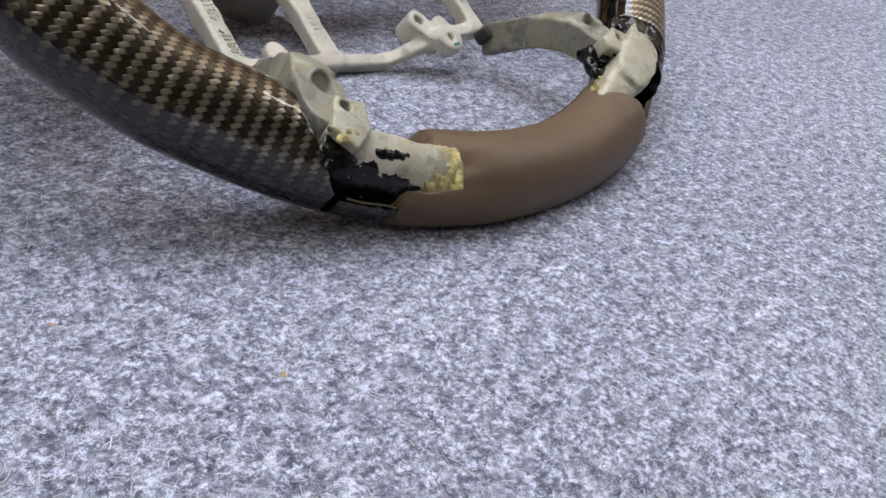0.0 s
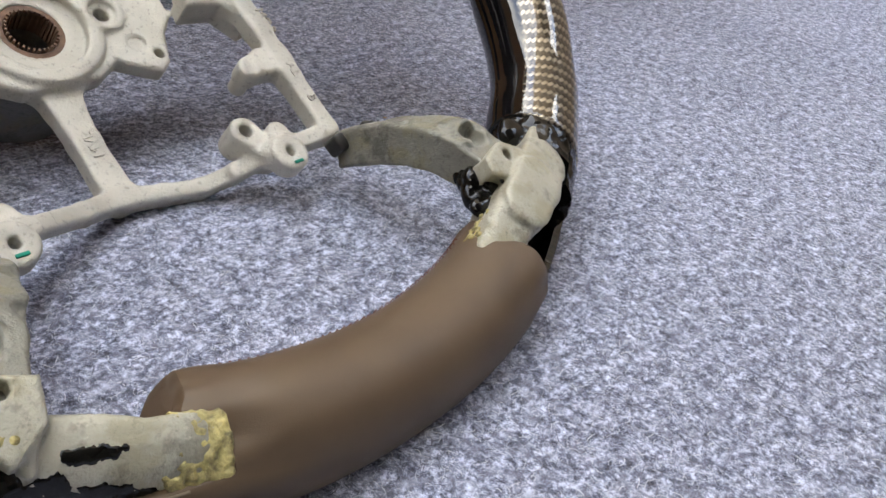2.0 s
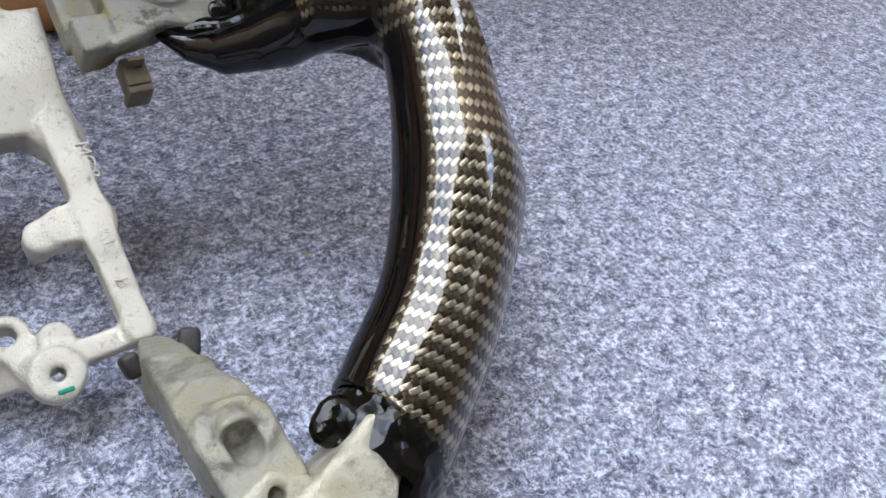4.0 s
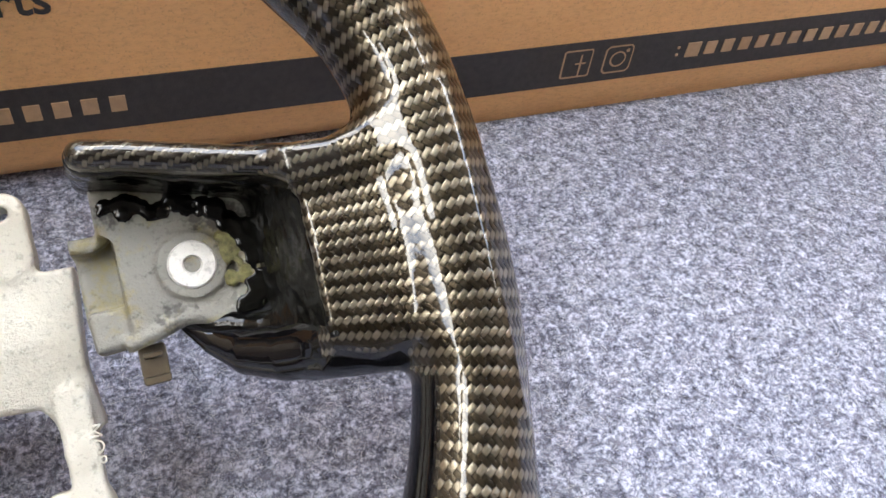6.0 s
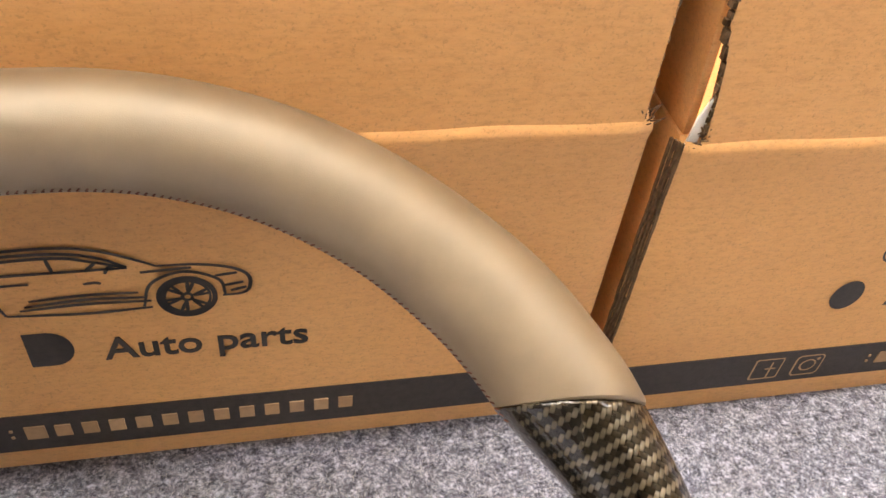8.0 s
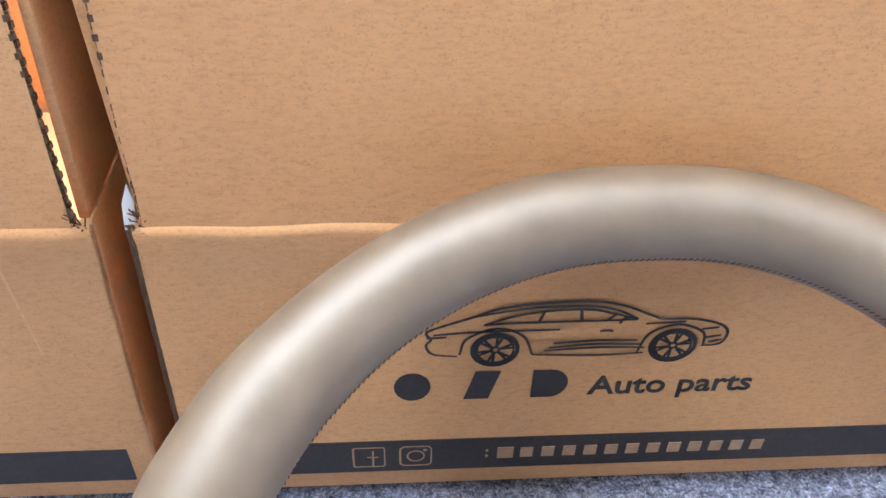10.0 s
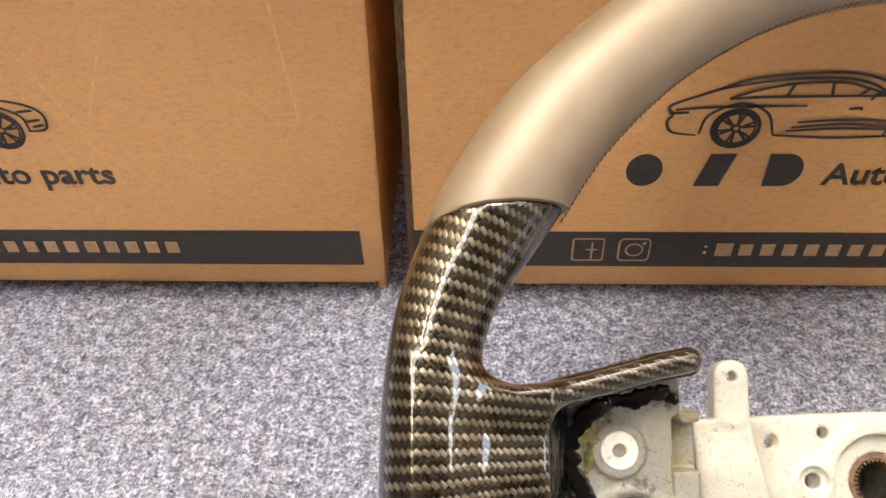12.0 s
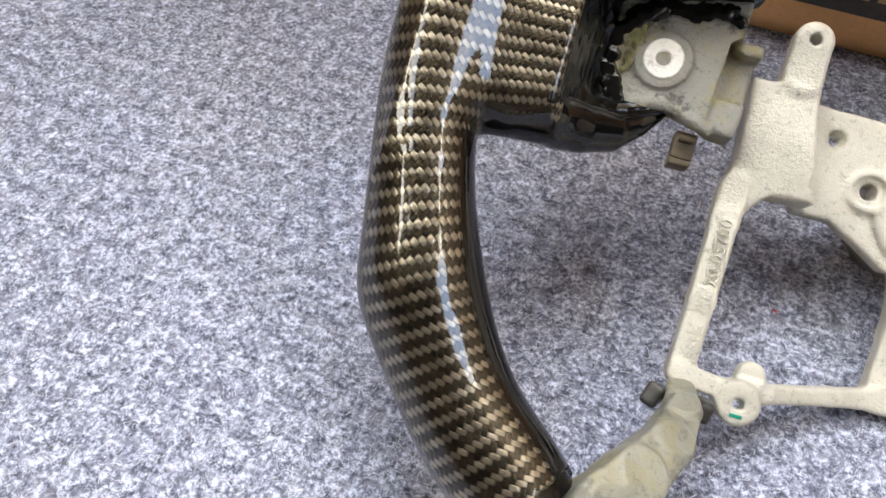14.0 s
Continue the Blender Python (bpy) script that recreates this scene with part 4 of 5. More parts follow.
# Carbon sides: grip, spoke and thumb ledge in one skin.
for s in (1, -1):
    me = skin_of(carbon_field(-53.0 if s > 0 else -55.5, 0.0 if s > 0 else 1.0), (82, -172, -32), (210, 96, 26), 0.0013, "carbon_side")
    if s < 0:
        mirrored(me)
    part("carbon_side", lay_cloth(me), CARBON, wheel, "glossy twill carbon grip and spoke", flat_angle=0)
    rm = resin_skin.copy()
    if s < 0:
        mirrored(rm)
    for vert in rm.vertices:
        c = vert.co
        vert.co = c + vert.normal * (0.0006 * noise.noise((c.x * 130, c.y * 130, c.z * 130 + 9 * s)) + 0.0003 * noise.noise((c.x * 420, c.y * 300, c.z * 420)))
    part("pocket_resin", rm, RESIN, wheel, "glossy rough black resin in the pocket", flat_angle=0)
    # Lip of carbon that runs on under the bare joint.
    a0, a1 = (-53.0, -68.0) if s > 0 else (-120.9, -114.8)
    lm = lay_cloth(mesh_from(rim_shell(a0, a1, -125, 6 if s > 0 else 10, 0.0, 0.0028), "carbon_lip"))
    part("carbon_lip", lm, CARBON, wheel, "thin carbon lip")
    r0, r1, q0, q1, deep = (-52.6, -60.0, -110, 70, -0.0004) if s > 0 else (-120.6, -114.8, -95, 4, -0.0044)
    part("resin_collar", lumpy(mesh_from(rim_shell(r0, r1, q0, q1, deep, 0.005, n=30, m=60), "resin_collar"), 0.0008, 190, s), RESIN, wheel, "glossy black resin collar")
    if s > 0:
        part("resin_collar", lumpy(mesh_from(rim_shell(-52.2, -56.6, 66, 185, -0.0006, 0.005, n=20, m=44), "resin_collar"), 0.0008, 190, 3.0), RESIN, wheel, "glossy black resin collar")
    # Resin cap in the open end of the grip.
    e0, e1 = (-52.0, -54.6) if s > 0 else (-129.4, -127.4)
    part("end_resin", rim_tube(e0, e1, step=0.6, grow=-0.0012), RESIN, wheel, "ragged black resin")
    # Spoke bracket with its machined boss, a recess beside it and a rounded lower edge.
    pb = bmesh.new()
    prism([mm(*q) for q in ((88, 24), (137, 14), (138, -24), (126, -20), (116, -17), (107, -14.5), (99, -17), (92, -18), (92, 10.5), (88, 11))], -0.0245, -0.037, 0.0012, bm=pb)
    prism([mm(*q) for q in ((81.8, -8.5), (93, -8.5), (93, -18), (89.5, -19.5), (82.5, -20))], -0.0262, -0.040, 0.0012, bm=pb)
    prism([mm(*q) for q in ((81.2, 12), (93, 12), (93, -12), (81.2, -12))], -0.0345, -0.044, 0.0015, bm=pb)
    prism([mm(*q) for q in ((80.5, 12), (90, 12), (90, 9.2), (86, 7.5), (80.5, 8))], -0.0285, -0.042, 0.0010, bm=pb)
    disc(0.0092, 0.003, Matrix.Translation(mm(110.5, -1.4, -24.6)), bm=pb)
    bar([mm(90, -19, -27), mm(99, -17, -26), mm(107, -14.8, -25.6), mm(116, -17.4, -25.6), mm(128, -20, -24.5)], 0.005, 0.005, rounding=0.5, bm=pb)
    bar([mm(118, 13, -24), mm(124, 6, -23.8), mm(126, -4, -24), mm(124, -15, -24)], 0.006, 0.0034, rounding=0.5, bm=pb)
    br = part("spoke_bracket", remeshed(pb, 0.0008, 4), ALLOY_GREY, wheel, "grey stained alloy bracket")
    br.scale.x = s
    # Black resin crept over the bracket's edges, and an olive film beside the boss.
    rnd = random.Random(31 + s)
    crept = bmesh.new()
    edge = [Vector((*q, 0)) for q in ((91, 17.5), (98, 17), (106, 16), (114, 14.6), (121, 10.5), (126, 4), (127.5, -3), (126, -11), (121, -16))]
    for u, v, w in catmull(edge, 9):
        high = -24.0 if u < 117 else -22.6
        bmesh.ops.create_icosphere(crept, subdivisions=2, radius=rnd.uniform(0.0009, 0.0023 if u < 117 else 0.0032), matrix=Matrix.Translation(mm((u + rnd.uniform(-1.6, 1.6)) * s, v + rnd.uniform(-2.2, 2.2), high)) @ Matrix.Diagonal((1.2, 1.1, 0.3, 1)))
    part("crept_resin", remeshed(crept, 0.0006, 2), RESIN, wheel, "black resin crept over the edge", flat_angle=0)
    film = bmesh.new()
    for i in range(16):
        u, v = rnd.uniform(118.5, 124), rnd.uniform(-9, 7)
        bmesh.ops.create_icosphere(film, subdivisions=2, radius=rnd.uniform(0.0012, 0.0026), matrix=Matrix.Translation(mm(u * s, v, -24.2 + 0.25 * (u - 117))) @ Matrix.Diagonal((1, 1.2, 0.28, 1)))
    part("olive_film", remeshed(film, 0.0006, 2), OLIVE, wheel, "olive stain of old glue", flat_angle=0)
    ws = part("boss", washer(0.0066, 0.0022, 0.0014, Matrix.Translation(mm(110.5, -1.4, -23.0)), segs=40), BRIGHT, wheel, "bright machined boss")
    ws.scale.x = s
    part("bore", disc(0.0023, 0.0008, Matrix.Translation(mm(110.5, -1.4, -23.5))), BRASS, ws)
    cl = bmesh.new()
    block(mm(7.4, 9, 9), mm(96, -24, -38), 0.001, bm=cl)
    block(mm(7.4, 3, 11), mm(96, -29, -40), 0.0008, bm=cl)
    block(mm(5, 1.4, 8), mm(96, -22.6, -33), 0.0004, bm=cl)
    cl = part("clip", cl, BRASS, wheel, "small brown clip")
    cl.scale.x = s

# Cast centre: plate, hub, legs and tie bars in one casting with rounded fillets.
def slab_bar(x, y, z, points, thick, soft=0.0016):
    """A flat bar along (x, y, z, width) points in millimetres, rounded at its ends and edges."""
    best = None
    for p, q in zip(points, points[1:]):
        p, q = np.array(p) / 1000, np.array(q) / 1000
        d = q[:2] - p[:2]
        f = np.clip(((x - p[0]) * d[0] + (y - p[1]) * d[1]) / (d @ d), 0, 1)
        side = np.hypot(x - p[0] - f * d[0], y - p[1] - f * d[1]) - (p[3] + (q[3] - p[3]) * f) / 2
        g = smax(side, np.abs(z - p[2] - f * (q[2] - p[2])) - thick / 2000, soft)
        best = g if best is None else smin(best, g, 0.0015)
    return best


def stud(x, y, z, u, v, w, r, h, soft=0.0012):
    """An upright round boss: centre and height in millimetres."""
    return smax(np.hypot(x - u / 1000, y - v / 1000) - r / 1000, np.abs(z - w / 1000) - h / 2000, soft)


def polygon(x, y, points):
    """Signed distance in the wheel's plane to a closed outline, in millimetres given."""
    pts = [np.array(p) / 1000 for p in points]
    d, inside = None, np.zeros(np.shape(x), bool)
    for p, q in zip(pts, pts[1:] + pts[:1]):
        e = q - p
        f = np.clip(((x - p[0]) * e[0] + (y - p[1]) * e[1]) / (e @ e), 0, 1)
        g = np.hypot(x - p[0] - f * e[0], y - p[1] - f * e[1])
        d = g if d is None else np.minimum(d, g)
        if p[1] != q[1]:
            inside ^= ((p[1] > y) != (q[1] > y)) & (x < (q[0] - p[0]) * (y - p[1]) / (q[1] - p[1]) + p[0])
    return np.where(inside, -d, d)


PLATE = [(-58, 8), (-40, 9), (-2, 10), (36, 9), (56, 8), (57, -12), (50, -24), (45, -30), (40.5, -42), (36, -45), (31, -42), (22, -36), (12, -42), (-16, -42), (-26, -36), (-38, -30), (-52, -31), (-58, -14)]
SHELF = [(80, 8), (58, 8), (53, -14), (49, -29), (64, -30), (72, -40), (80, -38), (78, -20)]
BORES = [(-1, -17.5, 11.4), (-63.6, 23.8, 1.9), (64.2, 25.6, 1.9), (-43.4, -1.8, 1.9), (-27.6, -16.4, 3.0), (25.9, -16.5, 3.0), (-22, 2, 2.2), (21, 2, 2.2), (41, -3, 1.9), (38.4, -37.6, 2.0), (-54.6, -100, 1.9), (49.6, -99, 2.0), (41.4, -84, 2.7)]


def casting_field(x, y, z):
    top = table(x, (-60, -45, -25, 23, 43, 60), (-58, -64, -67, -67, -64, -58))
    d = smax(polygon(x, y, PLATE), np.maximum(z - top, top - 0.0075 - z), 0.0016)
    for s in (-1, 1):
        block_top = -0.047 + 0.12 * np.clip(0.012 + y, -0.03, 0.0)
        g = smax(polygon(s * x + (0.001 if s < 0 else 0), y, SHELF), np.maximum(z - block_top, block_top - 0.013 - z), 0.0016)
        d = smin(d, g, 0.002)
    parts = [
        stud(x, y, z, -1, -17.5, -72, 24, 14), stud(x, y, z, -27.6, -16.4, -68, 7.6, 7), stud(x, y, z, 25.9, -16.5, -68, 7.6, 7),
        slab_bar(x, y, z, [(-63, 2, -54, 13), (-63.4, 12, -51, 13), (-63.6, 23.6, -48.5, 13)], 9.5),
        slab_bar(x, y, z, [(63.4, 2, -54, 13), (63.8, 14, -51, 13), (64.2, 25.4, -49, 13)], 9.5),
        slab_bar(x, y, z, [(-74.5, -30, -52, 10), (-74.6, -42, -51.6, 9.6), (-74.6, -70, -51, 9), (-75.2, -95, -50, 9)], 8.5),
        slab_bar(x, y, z, [(72.5, -30, -51, 10), (73, -44, -50, 9), (72.6, -68, -49, 8.4), (73.4, -94, -48.5, 8)], 8.5),
        slab_bar(x, y, z, [(73, -60, -50, 12), (65, -59.4, -50.6, 11), (58.5, -60.4, -51.5, 9.6)], 8),
        stud(x, y, z, 57.6, -61, -55, 3.6, 14),
        slab_bar(x, y, z, [(-2, -34, -74, 26), (-3, -46, -74.6, 13), (-3.4, -62, -74.6, 10.4), (-3.6, -84, -74, 12)], 8),
        slab_bar(x, y, z, [(-75, -96, -50, 7.5), (-56, -97, -50, 7), (-46, -94.6, -53, 6.6), (-22, -89.5, -67, 6.6), (-5, -86, -74, 8)], 7.5),
        slab_bar(x, y, z, [(-4, -86, -74, 8), (12, -89, -74, 6.6), (26, -92, -72, 6.6), (35, -94, -62, 6.6), (45, -95.4, -51, 7), (73.6, -94.6, -49.5, 7)], 7.5),
        stud(x, y, z, -54.6, -100, -49, 7.4, 8), stud(x, y, z, 49.6, -99, -48.5, 7.4, 8), stud(x, y, z, -52.4, -90, -51, 4.9, 5), stud(x, y, z, 52.6, -89, -50, 4.6, 5),
        slab_bar(x, y, z, [(46, -95, -54, 10), (41.4, -84, -56, 10)], 10), stud(x, y, z, 41.4, -84, -57, 5.7, 13),
    ]
    for g in parts:
        d = smin(d, g, 0.0024)
    # Rim raised round the hub, a sunk ring inside it, dimples and bores.
    hub = np.hypot(x + 0.001, y + 0.0175)
    d = smax(d, -np.maximum(hub - 0.0185, -0.0690 - z), 0.0012)
    for u, v, r in ((-27.6, -16.4, 5.4), (25.9, -16.5, 5.4), (32.4, -31, 3.4), (-43.4, -1.8, 3.2)):
        floor_z = -0.0662 if r > 4 else -0.0665
        d = smax(d, -np.maximum(np.hypot(x - u / 1000, y - v / 1000) - r / 1000, floor_z - z), 0.0008)
    for u, v, r in BORES:
        d = smax(d, r / 1000 - np.hypot(x - u / 1000, y - v / 1000), 0.0006)
    turned = polygon(x, y, [(49.5, -21), (52, -22), (55.6, -14), (55.4, -9.5), (53.4, -9), (50.4, -14)])
    d = smax(d, -turned, 0.0006)
    return smax(d, -polygon(x, y, [(-51, -24), (-49, -24.5), (-49, -18), (-51, -18)]), 0.0006)


cast = part("casting", skin_of(casting_field, (-86, -112, -84), (86, 36, -38), 0.0011, "casting"), ALLOY, wheel, "pale sand-cast alloy centre", flat_angle=0)
part("hub_collar", washer(0.0128, 0.0090, 0.010, Matrix.Translation(mm(-1, -17.5, -74.5))), RUST, wheel, "rusty splined steel collar")
boss = bmesh.new()
washer(0.0215, 0.0115, 0.030, Matrix.Translation(mm(-1, -17.5, -94)), bm=boss)
part("hub_boss", boss, ALLOY_DARK, wheel, "dark round boss behind the hub")
# Added disc that stands in for the darkness inside the open bore.
part("bore_blackout", disc(0.0116, 0.002, Matrix.Translation(mm(-1, -17.5, -105))), STEEL, wheel, "dark disc added to keep the bore black")
tooth = None
for i in range(32):
    a = 2 * math.pi * i / 32
    if tooth is None:
        tooth = mesh_from(block(mm(0.9, 0.7, 11), (0.0087, 0, 0)), "spline_tooth", False)
        tooth.materials.append(RUST)
    tip = new("spline_tooth", tooth)
    tip.parent = wheel
    tip.matrix_basis = Matrix.Translation(mm(-1, -17.5, -73.5)) @ Matrix.Rotation(a, 4, "Z")
for tu, tv, tw in ((-54.5, -104, -44.8), (50, -103.8, -44.3)):
    part("paint_mark", block(mm(4.2, 1.3, 0.7), mm(tu, tv, tw), 0.0003), GREEN, wheel, "green paint mark")

# Cast lettering, a little proud of the legs.
for body, size, m in (
    ("68120-05780", 0.0062, pose(-0.0720, -0.0745, -0.0463, 0, 0, 90)),
    ("5881K", 0.0055, pose(-0.0720, -0.0930, -0.0458, 0, 0, 90)),
    ("MVL", 0.0055, pose(-0.0015, -0.0700, -0.0702, 0, 0, 90)),
    ("MOB", 0.0055, pose(0.0750, -0.0370, -0.0459, 0, 0, -90)),
    ("AL", 0.0055, pose(0.0715, -0.0640, -0.0444, 0, 0, -90)),
    ("B", 0.0055, pose(0.0715, -0.0790, -0.0443, 0, 0, -90)),
):
    part("cast_lettering", text_mesh(body, size, m, 0.0004), ALLOY, wheel, "raised cast characters", smooth=False)

# Lower joints: bare alloy core, drilled pad, bracket arm, glue.
def around(x, y, z):
    """Angle round the wheel, angle round the grip and distance from the grip's axis, at the loose lower joint."""
    deg = np.degrees(np.arctan2(y, x))
    a = -180 - deg
    R, r, up = (np.interp(a, RIM_A, v) for v in (RIM_R, RIM_T, RIM_L))
    c, h = np.hypot(x, y) - R, z - up - 0.0005 * np.interp(a, SAG_A, SAG)
    return deg, np.degrees(np.arctan2(h, c)), np.hypot(c, h), r


def round_core(x, y, z, grow):
    deg, phi, d, r = around(x, y, z)
    sunk = np.interp(phi, (-40, 12, 42, 60, 90), (5.0, 5.0, 2.4, 1.4, 1.2)) / 1000
    sunk = sunk + np.interp(deg, (-116, -110, -106), (0, 0.9, 2.2)) / 1000
    d = d - (r - sunk + grow)
    d = smax(d, polygon(x, y, [(-130, -146), (-104, -154.2), (-93.4, -156.8), (-83.6, -161.4), (-74.8, -167.3), (-62, -172), (-62, -230), (-130, -230)]), 0.0016)
    return np.maximum(d, np.maximum(-123.8 - deg, deg + 105) * 0.0032)


def run_resin(x, y, z):
    """Black resin over the outer flank of the loose joint's core, with a ragged upper edge and one island."""
    deg, phi, d, r = around(x, y, z)
    rag = 5 * np.sin(deg * 2.1 + 1) + 2.5 * np.sin(deg * 5.1 + phi * 0.1) + 1.2 * np.sin(deg * 11 + phi * 0.3)
    edge = (phi - np.interp(deg, (-126, -122.7, -121, -119, -117.4, -116.4, -114.9, -113.6, -111, -108), (62, 54, 55, 58, 50, 47, 51, 36, 34, 30)) - 0.6 * rag) * 0.00027
    lone = (np.hypot((deg + 117.6) / 2.2, (phi - 72 - 1.2 * (deg + 117.6)) / 7) - 1 + 0.10 * np.sin(deg * 5 + phi * 0.3)) * 0.002
    thin = 0.0003 + 0.00015 * np.sin(deg * 11 + phi * 0.5) * np.sin(phi * 0.37 + deg * 2)
    return smax(round_core(x, y, z, thin), smin(edge, lone, 0.0006), 0.0005)


for s in (1, -1):
    if s > 0:
        hole, dish = (74.6, -147.4), (74.2, -133.2)
        spine = ((104, -147, 3), (92, -154.5, 6.5), (79, -160.5, 9), (67, -165.5, 9.5), (56, -169.5, 8.5), (46, -173, 6))
        way = ((74, -103, -41), (73, -108, -30), (73, -116, -15), (73.4, -125, -3), (74.2, -133.2, 4.2), (75, -146, 10))
        pad = ((64, -145.6), (75, -142), (83.6, -147), (80, -154), (72, -156.4), (62.5, -151.5))
        top = 17.6
    else:
        hole, dish = (-97.6, -150.2), (-92.4, -136.0)
        spine = ((-112, -160, 1), (-106, -163.5, 4.5), (-98, -167, 7.4), (-87, -172, 8.2), (-76, -177, 7.6), (-65, -181, 5.5))
        way = ((-74, -102, -44), (-73.5, -107, -33), (-77, -116, -18), (-85, -126, -4.5), (-92.4, -136, 2.0), (-99, -149, 8))
        pad = ((-107, -156), (-99.5, -145.6), (-89.5, -150.4), (-92.5, -160), (-102, -165))
        top = 16.8
    hu, hv = hole
    run = [(u, v, w, wide) for (u, v, w), wide in zip(spine, (14, 18.5, 19, 18.5, 15.5, 11))]

    def core_field(x, y, z):
        if s < 0:
            block_d = smax(polygon(x, y, pad), np.maximum(z - top / 1000, 0.004 - z), 0.0014)
            foot = chain(x, y, z, [(-101, -152, 15.4, 1.6), (-96.5, -160, 15.2, 1.6), (-99, -166, 12.6, 1.3)])
            d = smin(smin(round_core(x, y, z, 0.0), block_d, 0.0012), foot, 0.0016)
            return smax(d, 0.0021 - np.hypot(x - hu / 1000, y - hv / 1000), 0.0005)
        d = slab_bar(x, y, z, run[:4], 21.5, 0.0022)
        d = smin(d, slab_bar(x, y, z, run[3:], 17.0, 0.0040), 0.0012)
        block_d = smax(polygon(x, y, pad), np.maximum(z - top / 1000, 0.004 - z), 0.0014)
        d = smin(d, block_d, 0.0010)
        ridge = chain(x, y, z, [(*pad[-2], top - 0.4, 1.3), (*pad[-3], top - 0.2, 1.2)])
        d = smin(d, ridge, 0.0012)
        return smax(d, 0.0021 - np.hypot(x - hu / 1000, y - hv / 1000), 0.0005)

    us, vs = [p[0] for p in run], [p[1] for p in run]
    core_me = lumpy(skin_of(core_field, (min(us) - 16, min(vs) - 22, -22), (max(us) + 16, max(vs) + 22, 26), 0.0009, "rim_core"), 0.00025, 300, s)
    core_ob = part("rim_core", core_me, ALLOY_CREAM, wheel, "bare alloy with glue and soot", flat_angle=0)
    du, dd = dish
    wide = (9.5, 11.5, 14.0, 16.8, 18.5, 18.5)

    def arm_field(x, y, z):
        best = None
        for i in range(len(way) - 1):
            p, q = np.array(way[i]) / 1000, np.array(way[i + 1]) / 1000
            e = (q - p) / np.linalg.norm(q - p)
            across = np.cross(e, (0, 0, 1))
            across /= np.linalg.norm(across)
            up = np.cross(across, e)
            rel = (x - p[0], y - p[1], z - p[2])
            t = sum(r * c for r, c in zip(rel, e)) / np.linalg.norm(q - p)
            f = np.clip(t, 0, 1)
            dx, dy, dz = (r - f * c for r, c in zip(rel, q - p))
            half = (wide[i] + (wide[i + 1] - wide[i]) * f) / 2000
            a = np.abs(dx * across[0] + dy * across[1] + dz * across[2])
            h = dx * up[0] + dy * up[1] + dz * up[2]
            l = np.abs(dx * e[0] + dy * e[1] + dz * e[2])
            plate = smax(np.hypot(a, l) - half, np.abs(h) - 0.0036, 0.0012)
            flange = smax(np.abs(np.hypot(a, l) - half + 0.0014) - 0.0014, np.abs(h + 0.0045) - 0.0060, 0.0008)
            g = np.minimum(plate, flange)
            best = g if best is None else smin(best, g, 0.0022)
        # A shallow round dish pressed into the arm.
        lean = math.radians(34)
        nx, ny, nz = 0.0, -math.sin(lean), math.cos(lean)
        rx, ry, rz = x - du / 1000, y - dd / 1000, z - (0.0078 if s > 0 else 0.0056)
        h = rx * nx + ry * ny + rz * nz
        r = np.sqrt(np.maximum(rx * rx + ry * ry + rz * rz - h * h, 0))
        best = smin(best, smax(r - 0.0056, np.abs(h + 0.003) - 0.0032, 0.0012), 0.0012)
        return smax(best, -np.maximum(r - 0.0040, -0.0012 - h), 0.0006)

    us, vs = [p[0] for p in way], [p[1] for p in way]
    arm_me = skin_of(arm_field, (min(us) - 14, min(vs) - 8, -54), (max(us) + 14, max(vs) + 8, 20), 0.0009, "bracket_arm")
    arm_ob = part("bracket_arm", lumpy(arm_me, 0.0002, 300, s), ALLOY_ARM, wheel, "curved grey bracket arm", flat_angle=0)
    # Dark faceted ends where the arm was cut from the frame.
    torn = bmesh.new()
    rnd = random.Random(5 + s)
    for dx, size in ((8.5 * s, (6, 8, 8)), (-7.5 * s, (5, 7, 9)), (0, (12, 4, 6))):
        piece = block(mm(*size), bevel=0.0012)
        bmesh.ops.transform(piece, matrix=Matrix.Translation(mm(74 * s + dx, -104.5 + rnd.uniform(-1, 1), -40 + rnd.uniform(-2, 2))) @ pose(0, 0, 0, rnd.uniform(-15, 15), rnd.uniform(-15, 15), rnd.uniform(-20, 20)), verts=piece.verts)
        torn.from_mesh(mesh_from(piece, "piece", False))
    part("torn_end", remeshed(torn, 0.0007, 1), STEEL, wheel, "dark torn metal end", flat_angle=0)
    # Yellow glue where the core goes into the leather, and spilt on the pad's foot.
    gl = bmesh.new()
    ga, gb = Vector(mm(*spine[-3])), Vector(mm(*spine[-1]))
    ax = (gb - ga).normalized()
    out = ax.cross(Vector((0, 0, 1))).normalized()
    for i in range(520 if s < 0 else 90):
        f, q = rnd.uniform(0.25, 0.95) ** 0.8, rnd.uniform(-0.3, math.pi + 0.3)
        c = ga.lerp(gb, f) + (out * math.cos(q) + Vector((0, 0, 1)) * math.sin(q)) * (0.0098 - 0.0030 * f)
        if s < 0:
            wide_q = rnd.uniform(40, 102)
            c = rim_point(-109.0 - 4.2 * rnd.random() ** 1.6 * (0.4 + 0.6 * f), wide_q, -0.0030 + 0.0012 * rnd.random())
        bmesh.ops.create_icosphere(gl, subdivisions=1, radius=rnd.uniform(0.0005, 0.0014) * (0.6 + 0.5 * f), matrix=Matrix.Translation(c))
    part("glue_bead", remeshed(gl, 0.0005, 1), GLUE, wheel, "crusty yellow glue", flat_angle=0)
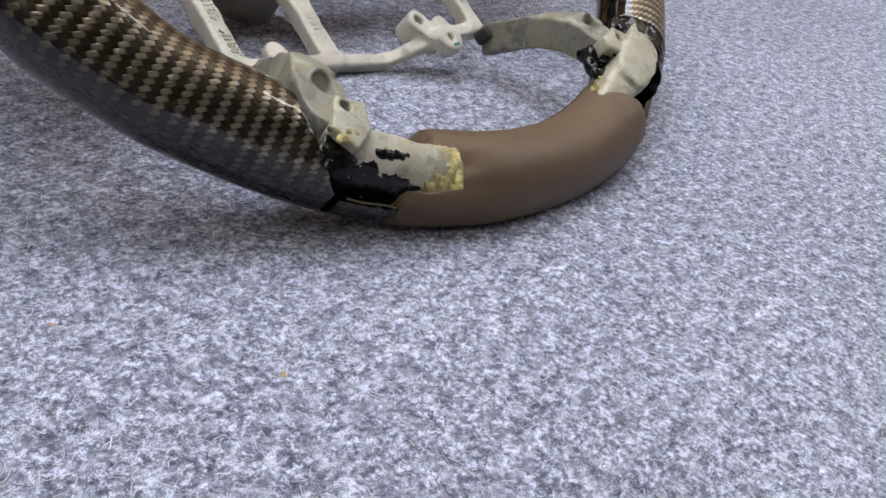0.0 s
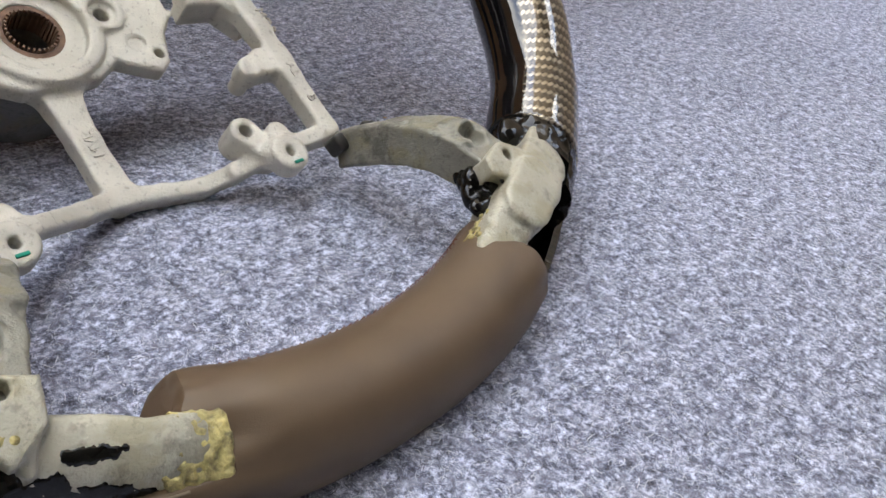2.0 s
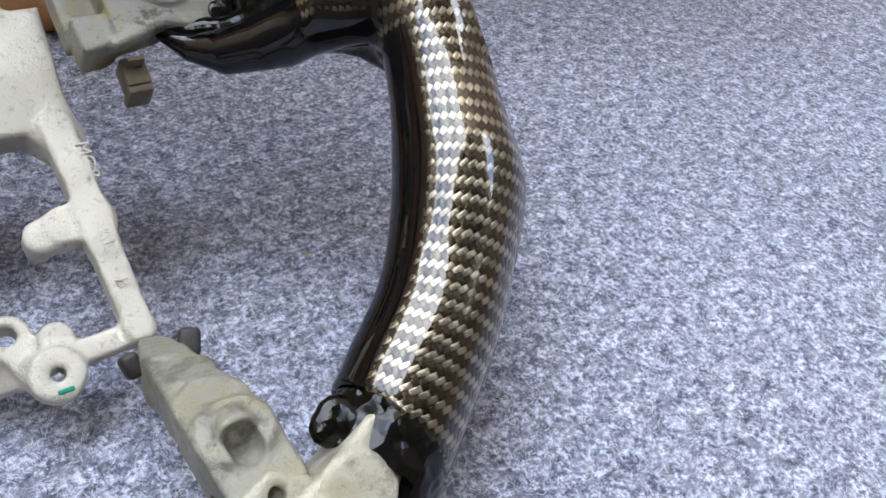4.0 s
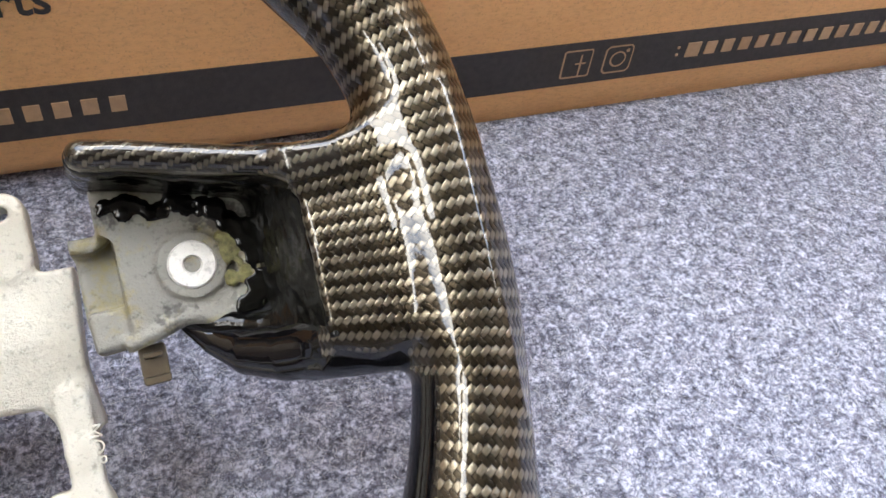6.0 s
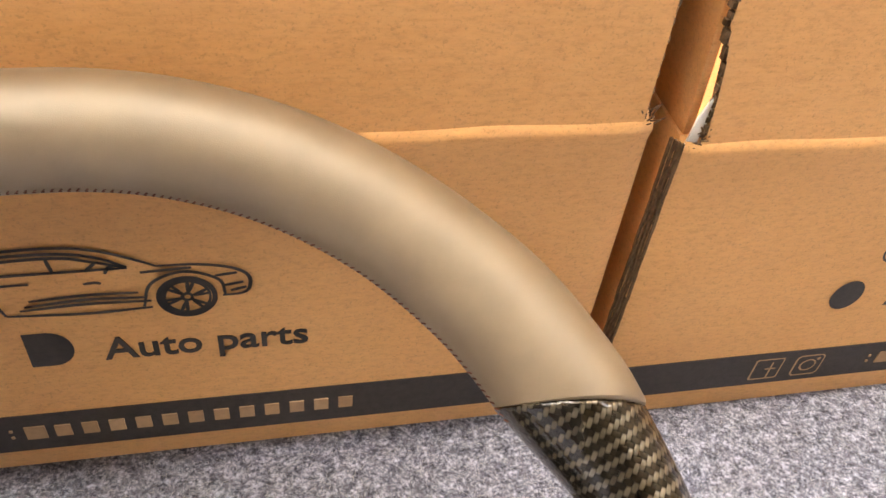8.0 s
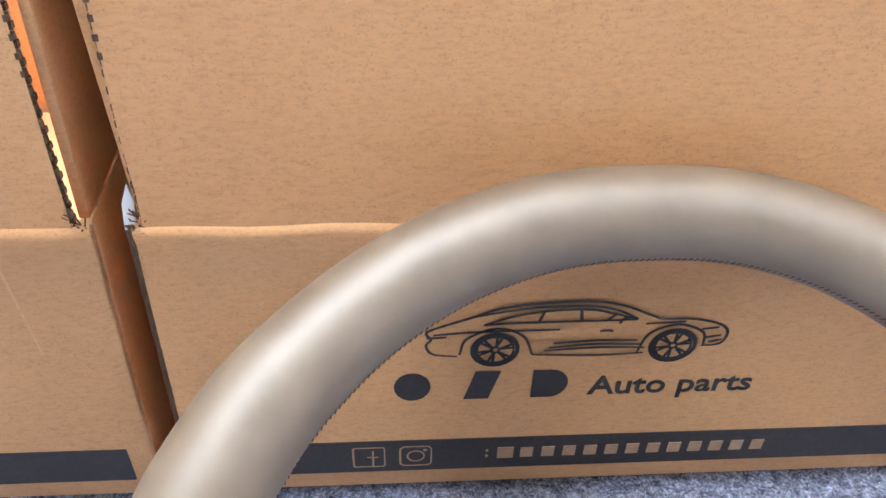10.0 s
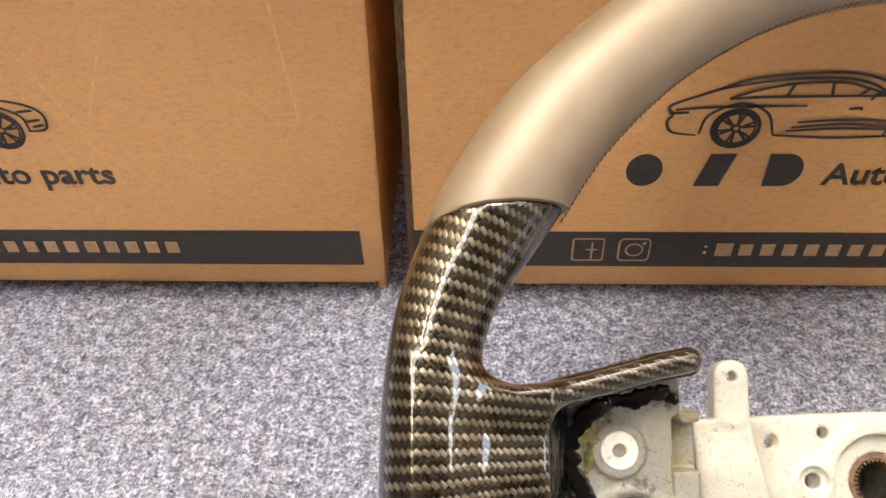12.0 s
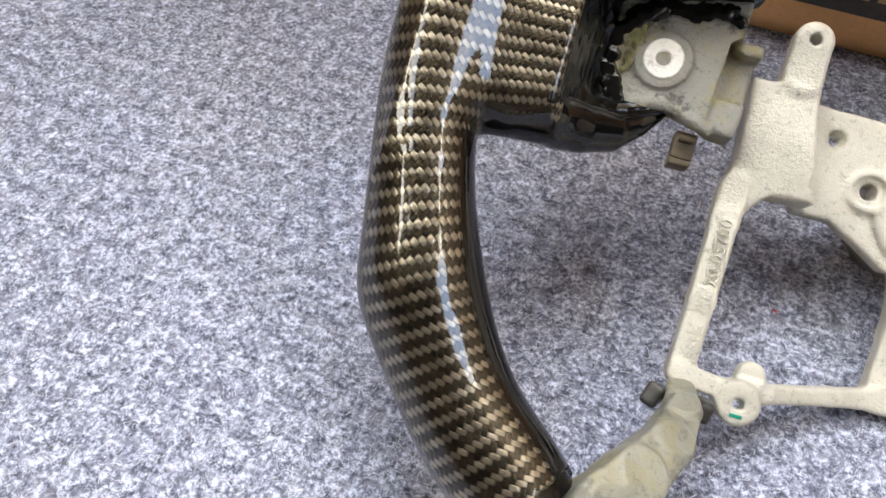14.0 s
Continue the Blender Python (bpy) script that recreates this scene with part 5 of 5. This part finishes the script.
    if s < 0:
        # Thin amber lines where glue squeezed out along the lip and under the leather's edge.
        line = bar([rim_point(-120.2, 12, -0.0012), rim_point(-118.5, 11.5, -0.0010), rim_point(-116.8, 12, -0.0013), rim_point(-115.0, 11, -0.0012)], 0.0005, 0.0006, rounding=0.5)
        bar([rim_point(-114.0, 38, -0.0003), rim_point(-113.0, 38, 0.0001), rim_point(-111.6, 40, -0.0003)], 0.0007, 0.0006, rounding=0.5, bm=line)
        part("glue_line", line, BRASS, wheel, "thin squeezed-out amber glue")
    # Black resin run over the outer flank of the core.
    if s < 0:
        coat = skin_of(run_resin, (-128, -204, -22), (-58, -140, 22), 0.0009, "resin_coat")
    else:
        flank = []
        for u, v, w in spine[1:-1]:
            f = 1 + 0.0015 / math.hypot(u, v) * 1000
            flank.append((u * f, v * f, w - 7.0))
        coat = remeshed(bar([mm(*q) for q in flank], 0.0165, 0.0190, rounding=0.3, steps=8, widths=[0.019, 0.0185, 0.0175, 0.0165], heights=[0.019, 0.0205, 0.0200, 0.0185]), 0.0008, 2)
    part("resin_coat", lumpy(coat, 0.0009 if s > 0 else 0.0003, 170 if s > 0 else 420, 2.0 + s), RESIN, wheel, "glossy black resin run down the core", flat_angle=0)
    # Hard black resin left on the core.
    rs = bmesh.new()
    if s > 0:
        spots = [(68, -147, 5, 5.0), (66, -150, 8, 5.0), (65, -154, 6, 5.2), (63, -157, 9, 4.0), (59, -158.5, 9, 3.8), (72, -145, 2, 5), (68, -153, 12, 3.0), (70, -155.5, 15.5, 1.8), (96, -139, 9, 5), (99, -146, 11, 5), (102, -152, 9, 5), (103, -160, 5, 4.5)]
    else:
        spots = [(-107, -160, 12.5, 3.2), (-105, -162, 12.8, 2.6), (-107.5, -164, 11, 3.0), (-104.5, -165, 12, 2.2)]
    for u, v, w, r in spots:
        for i in range(6):
            flat = 0.2 if w > 15 else 0.35 if w > 9 else 0.7
            m = Matrix.Translation(mm(u + rnd.uniform(-2.4, 2.4), v + rnd.uniform(-2, 2), w - 0.6 + rnd.uniform(-0.4, 0.3))) @ Matrix.Diagonal((1.25, 1.1, flat, 1))
            bmesh.ops.create_icosphere(rs, subdivisions=2, radius=r / 1000 * rnd.uniform(0.6, 1.0), matrix=m)
    part("resin_patch", remeshed(rs, 0.0006, 5), RESIN, wheel, "hard black resin stuck on the metal", flat_angle=0)
    gs = bmesh.new()
    for i in range(14):
        c = Vector(mm(hu + 5 * s + rnd.uniform(-5, 4), hv - 7 + rnd.uniform(-4, 3), top - 1.2 + rnd.uniform(-0.8, 0.6)))
        bmesh.ops.create_icosphere(gs, subdivisions=1, radius=rnd.uniform(0.001, 0.0022), matrix=Matrix.Translation(c))
    part("glue_spill", remeshed(gs, 0.0005, 1), GLUE, wheel, "pale yellow glue", flat_angle=0)

# Seam stitching on the inside of the leather.
for a0, a1 in ((29.0, 151.0), (-108.0, -73.0)):
    st = bmesh.new()
    n = round(abs(a1 - a0) / 0.85)
    for i in range(n):
        a = a0 + (a1 - a0) * i / n
        bar([rim_point(a, 176, 0.0006), rim_point(a + 0.35, 180, 0.0009), rim_point(a + 0.2, 184, 0.0006)], 0.0004, 0.0004, up=(0.3, 0.2, 1), steps=2, bm=st)
    part("seam", st, THREAD, wheel, "dark red-brown hand stitching")
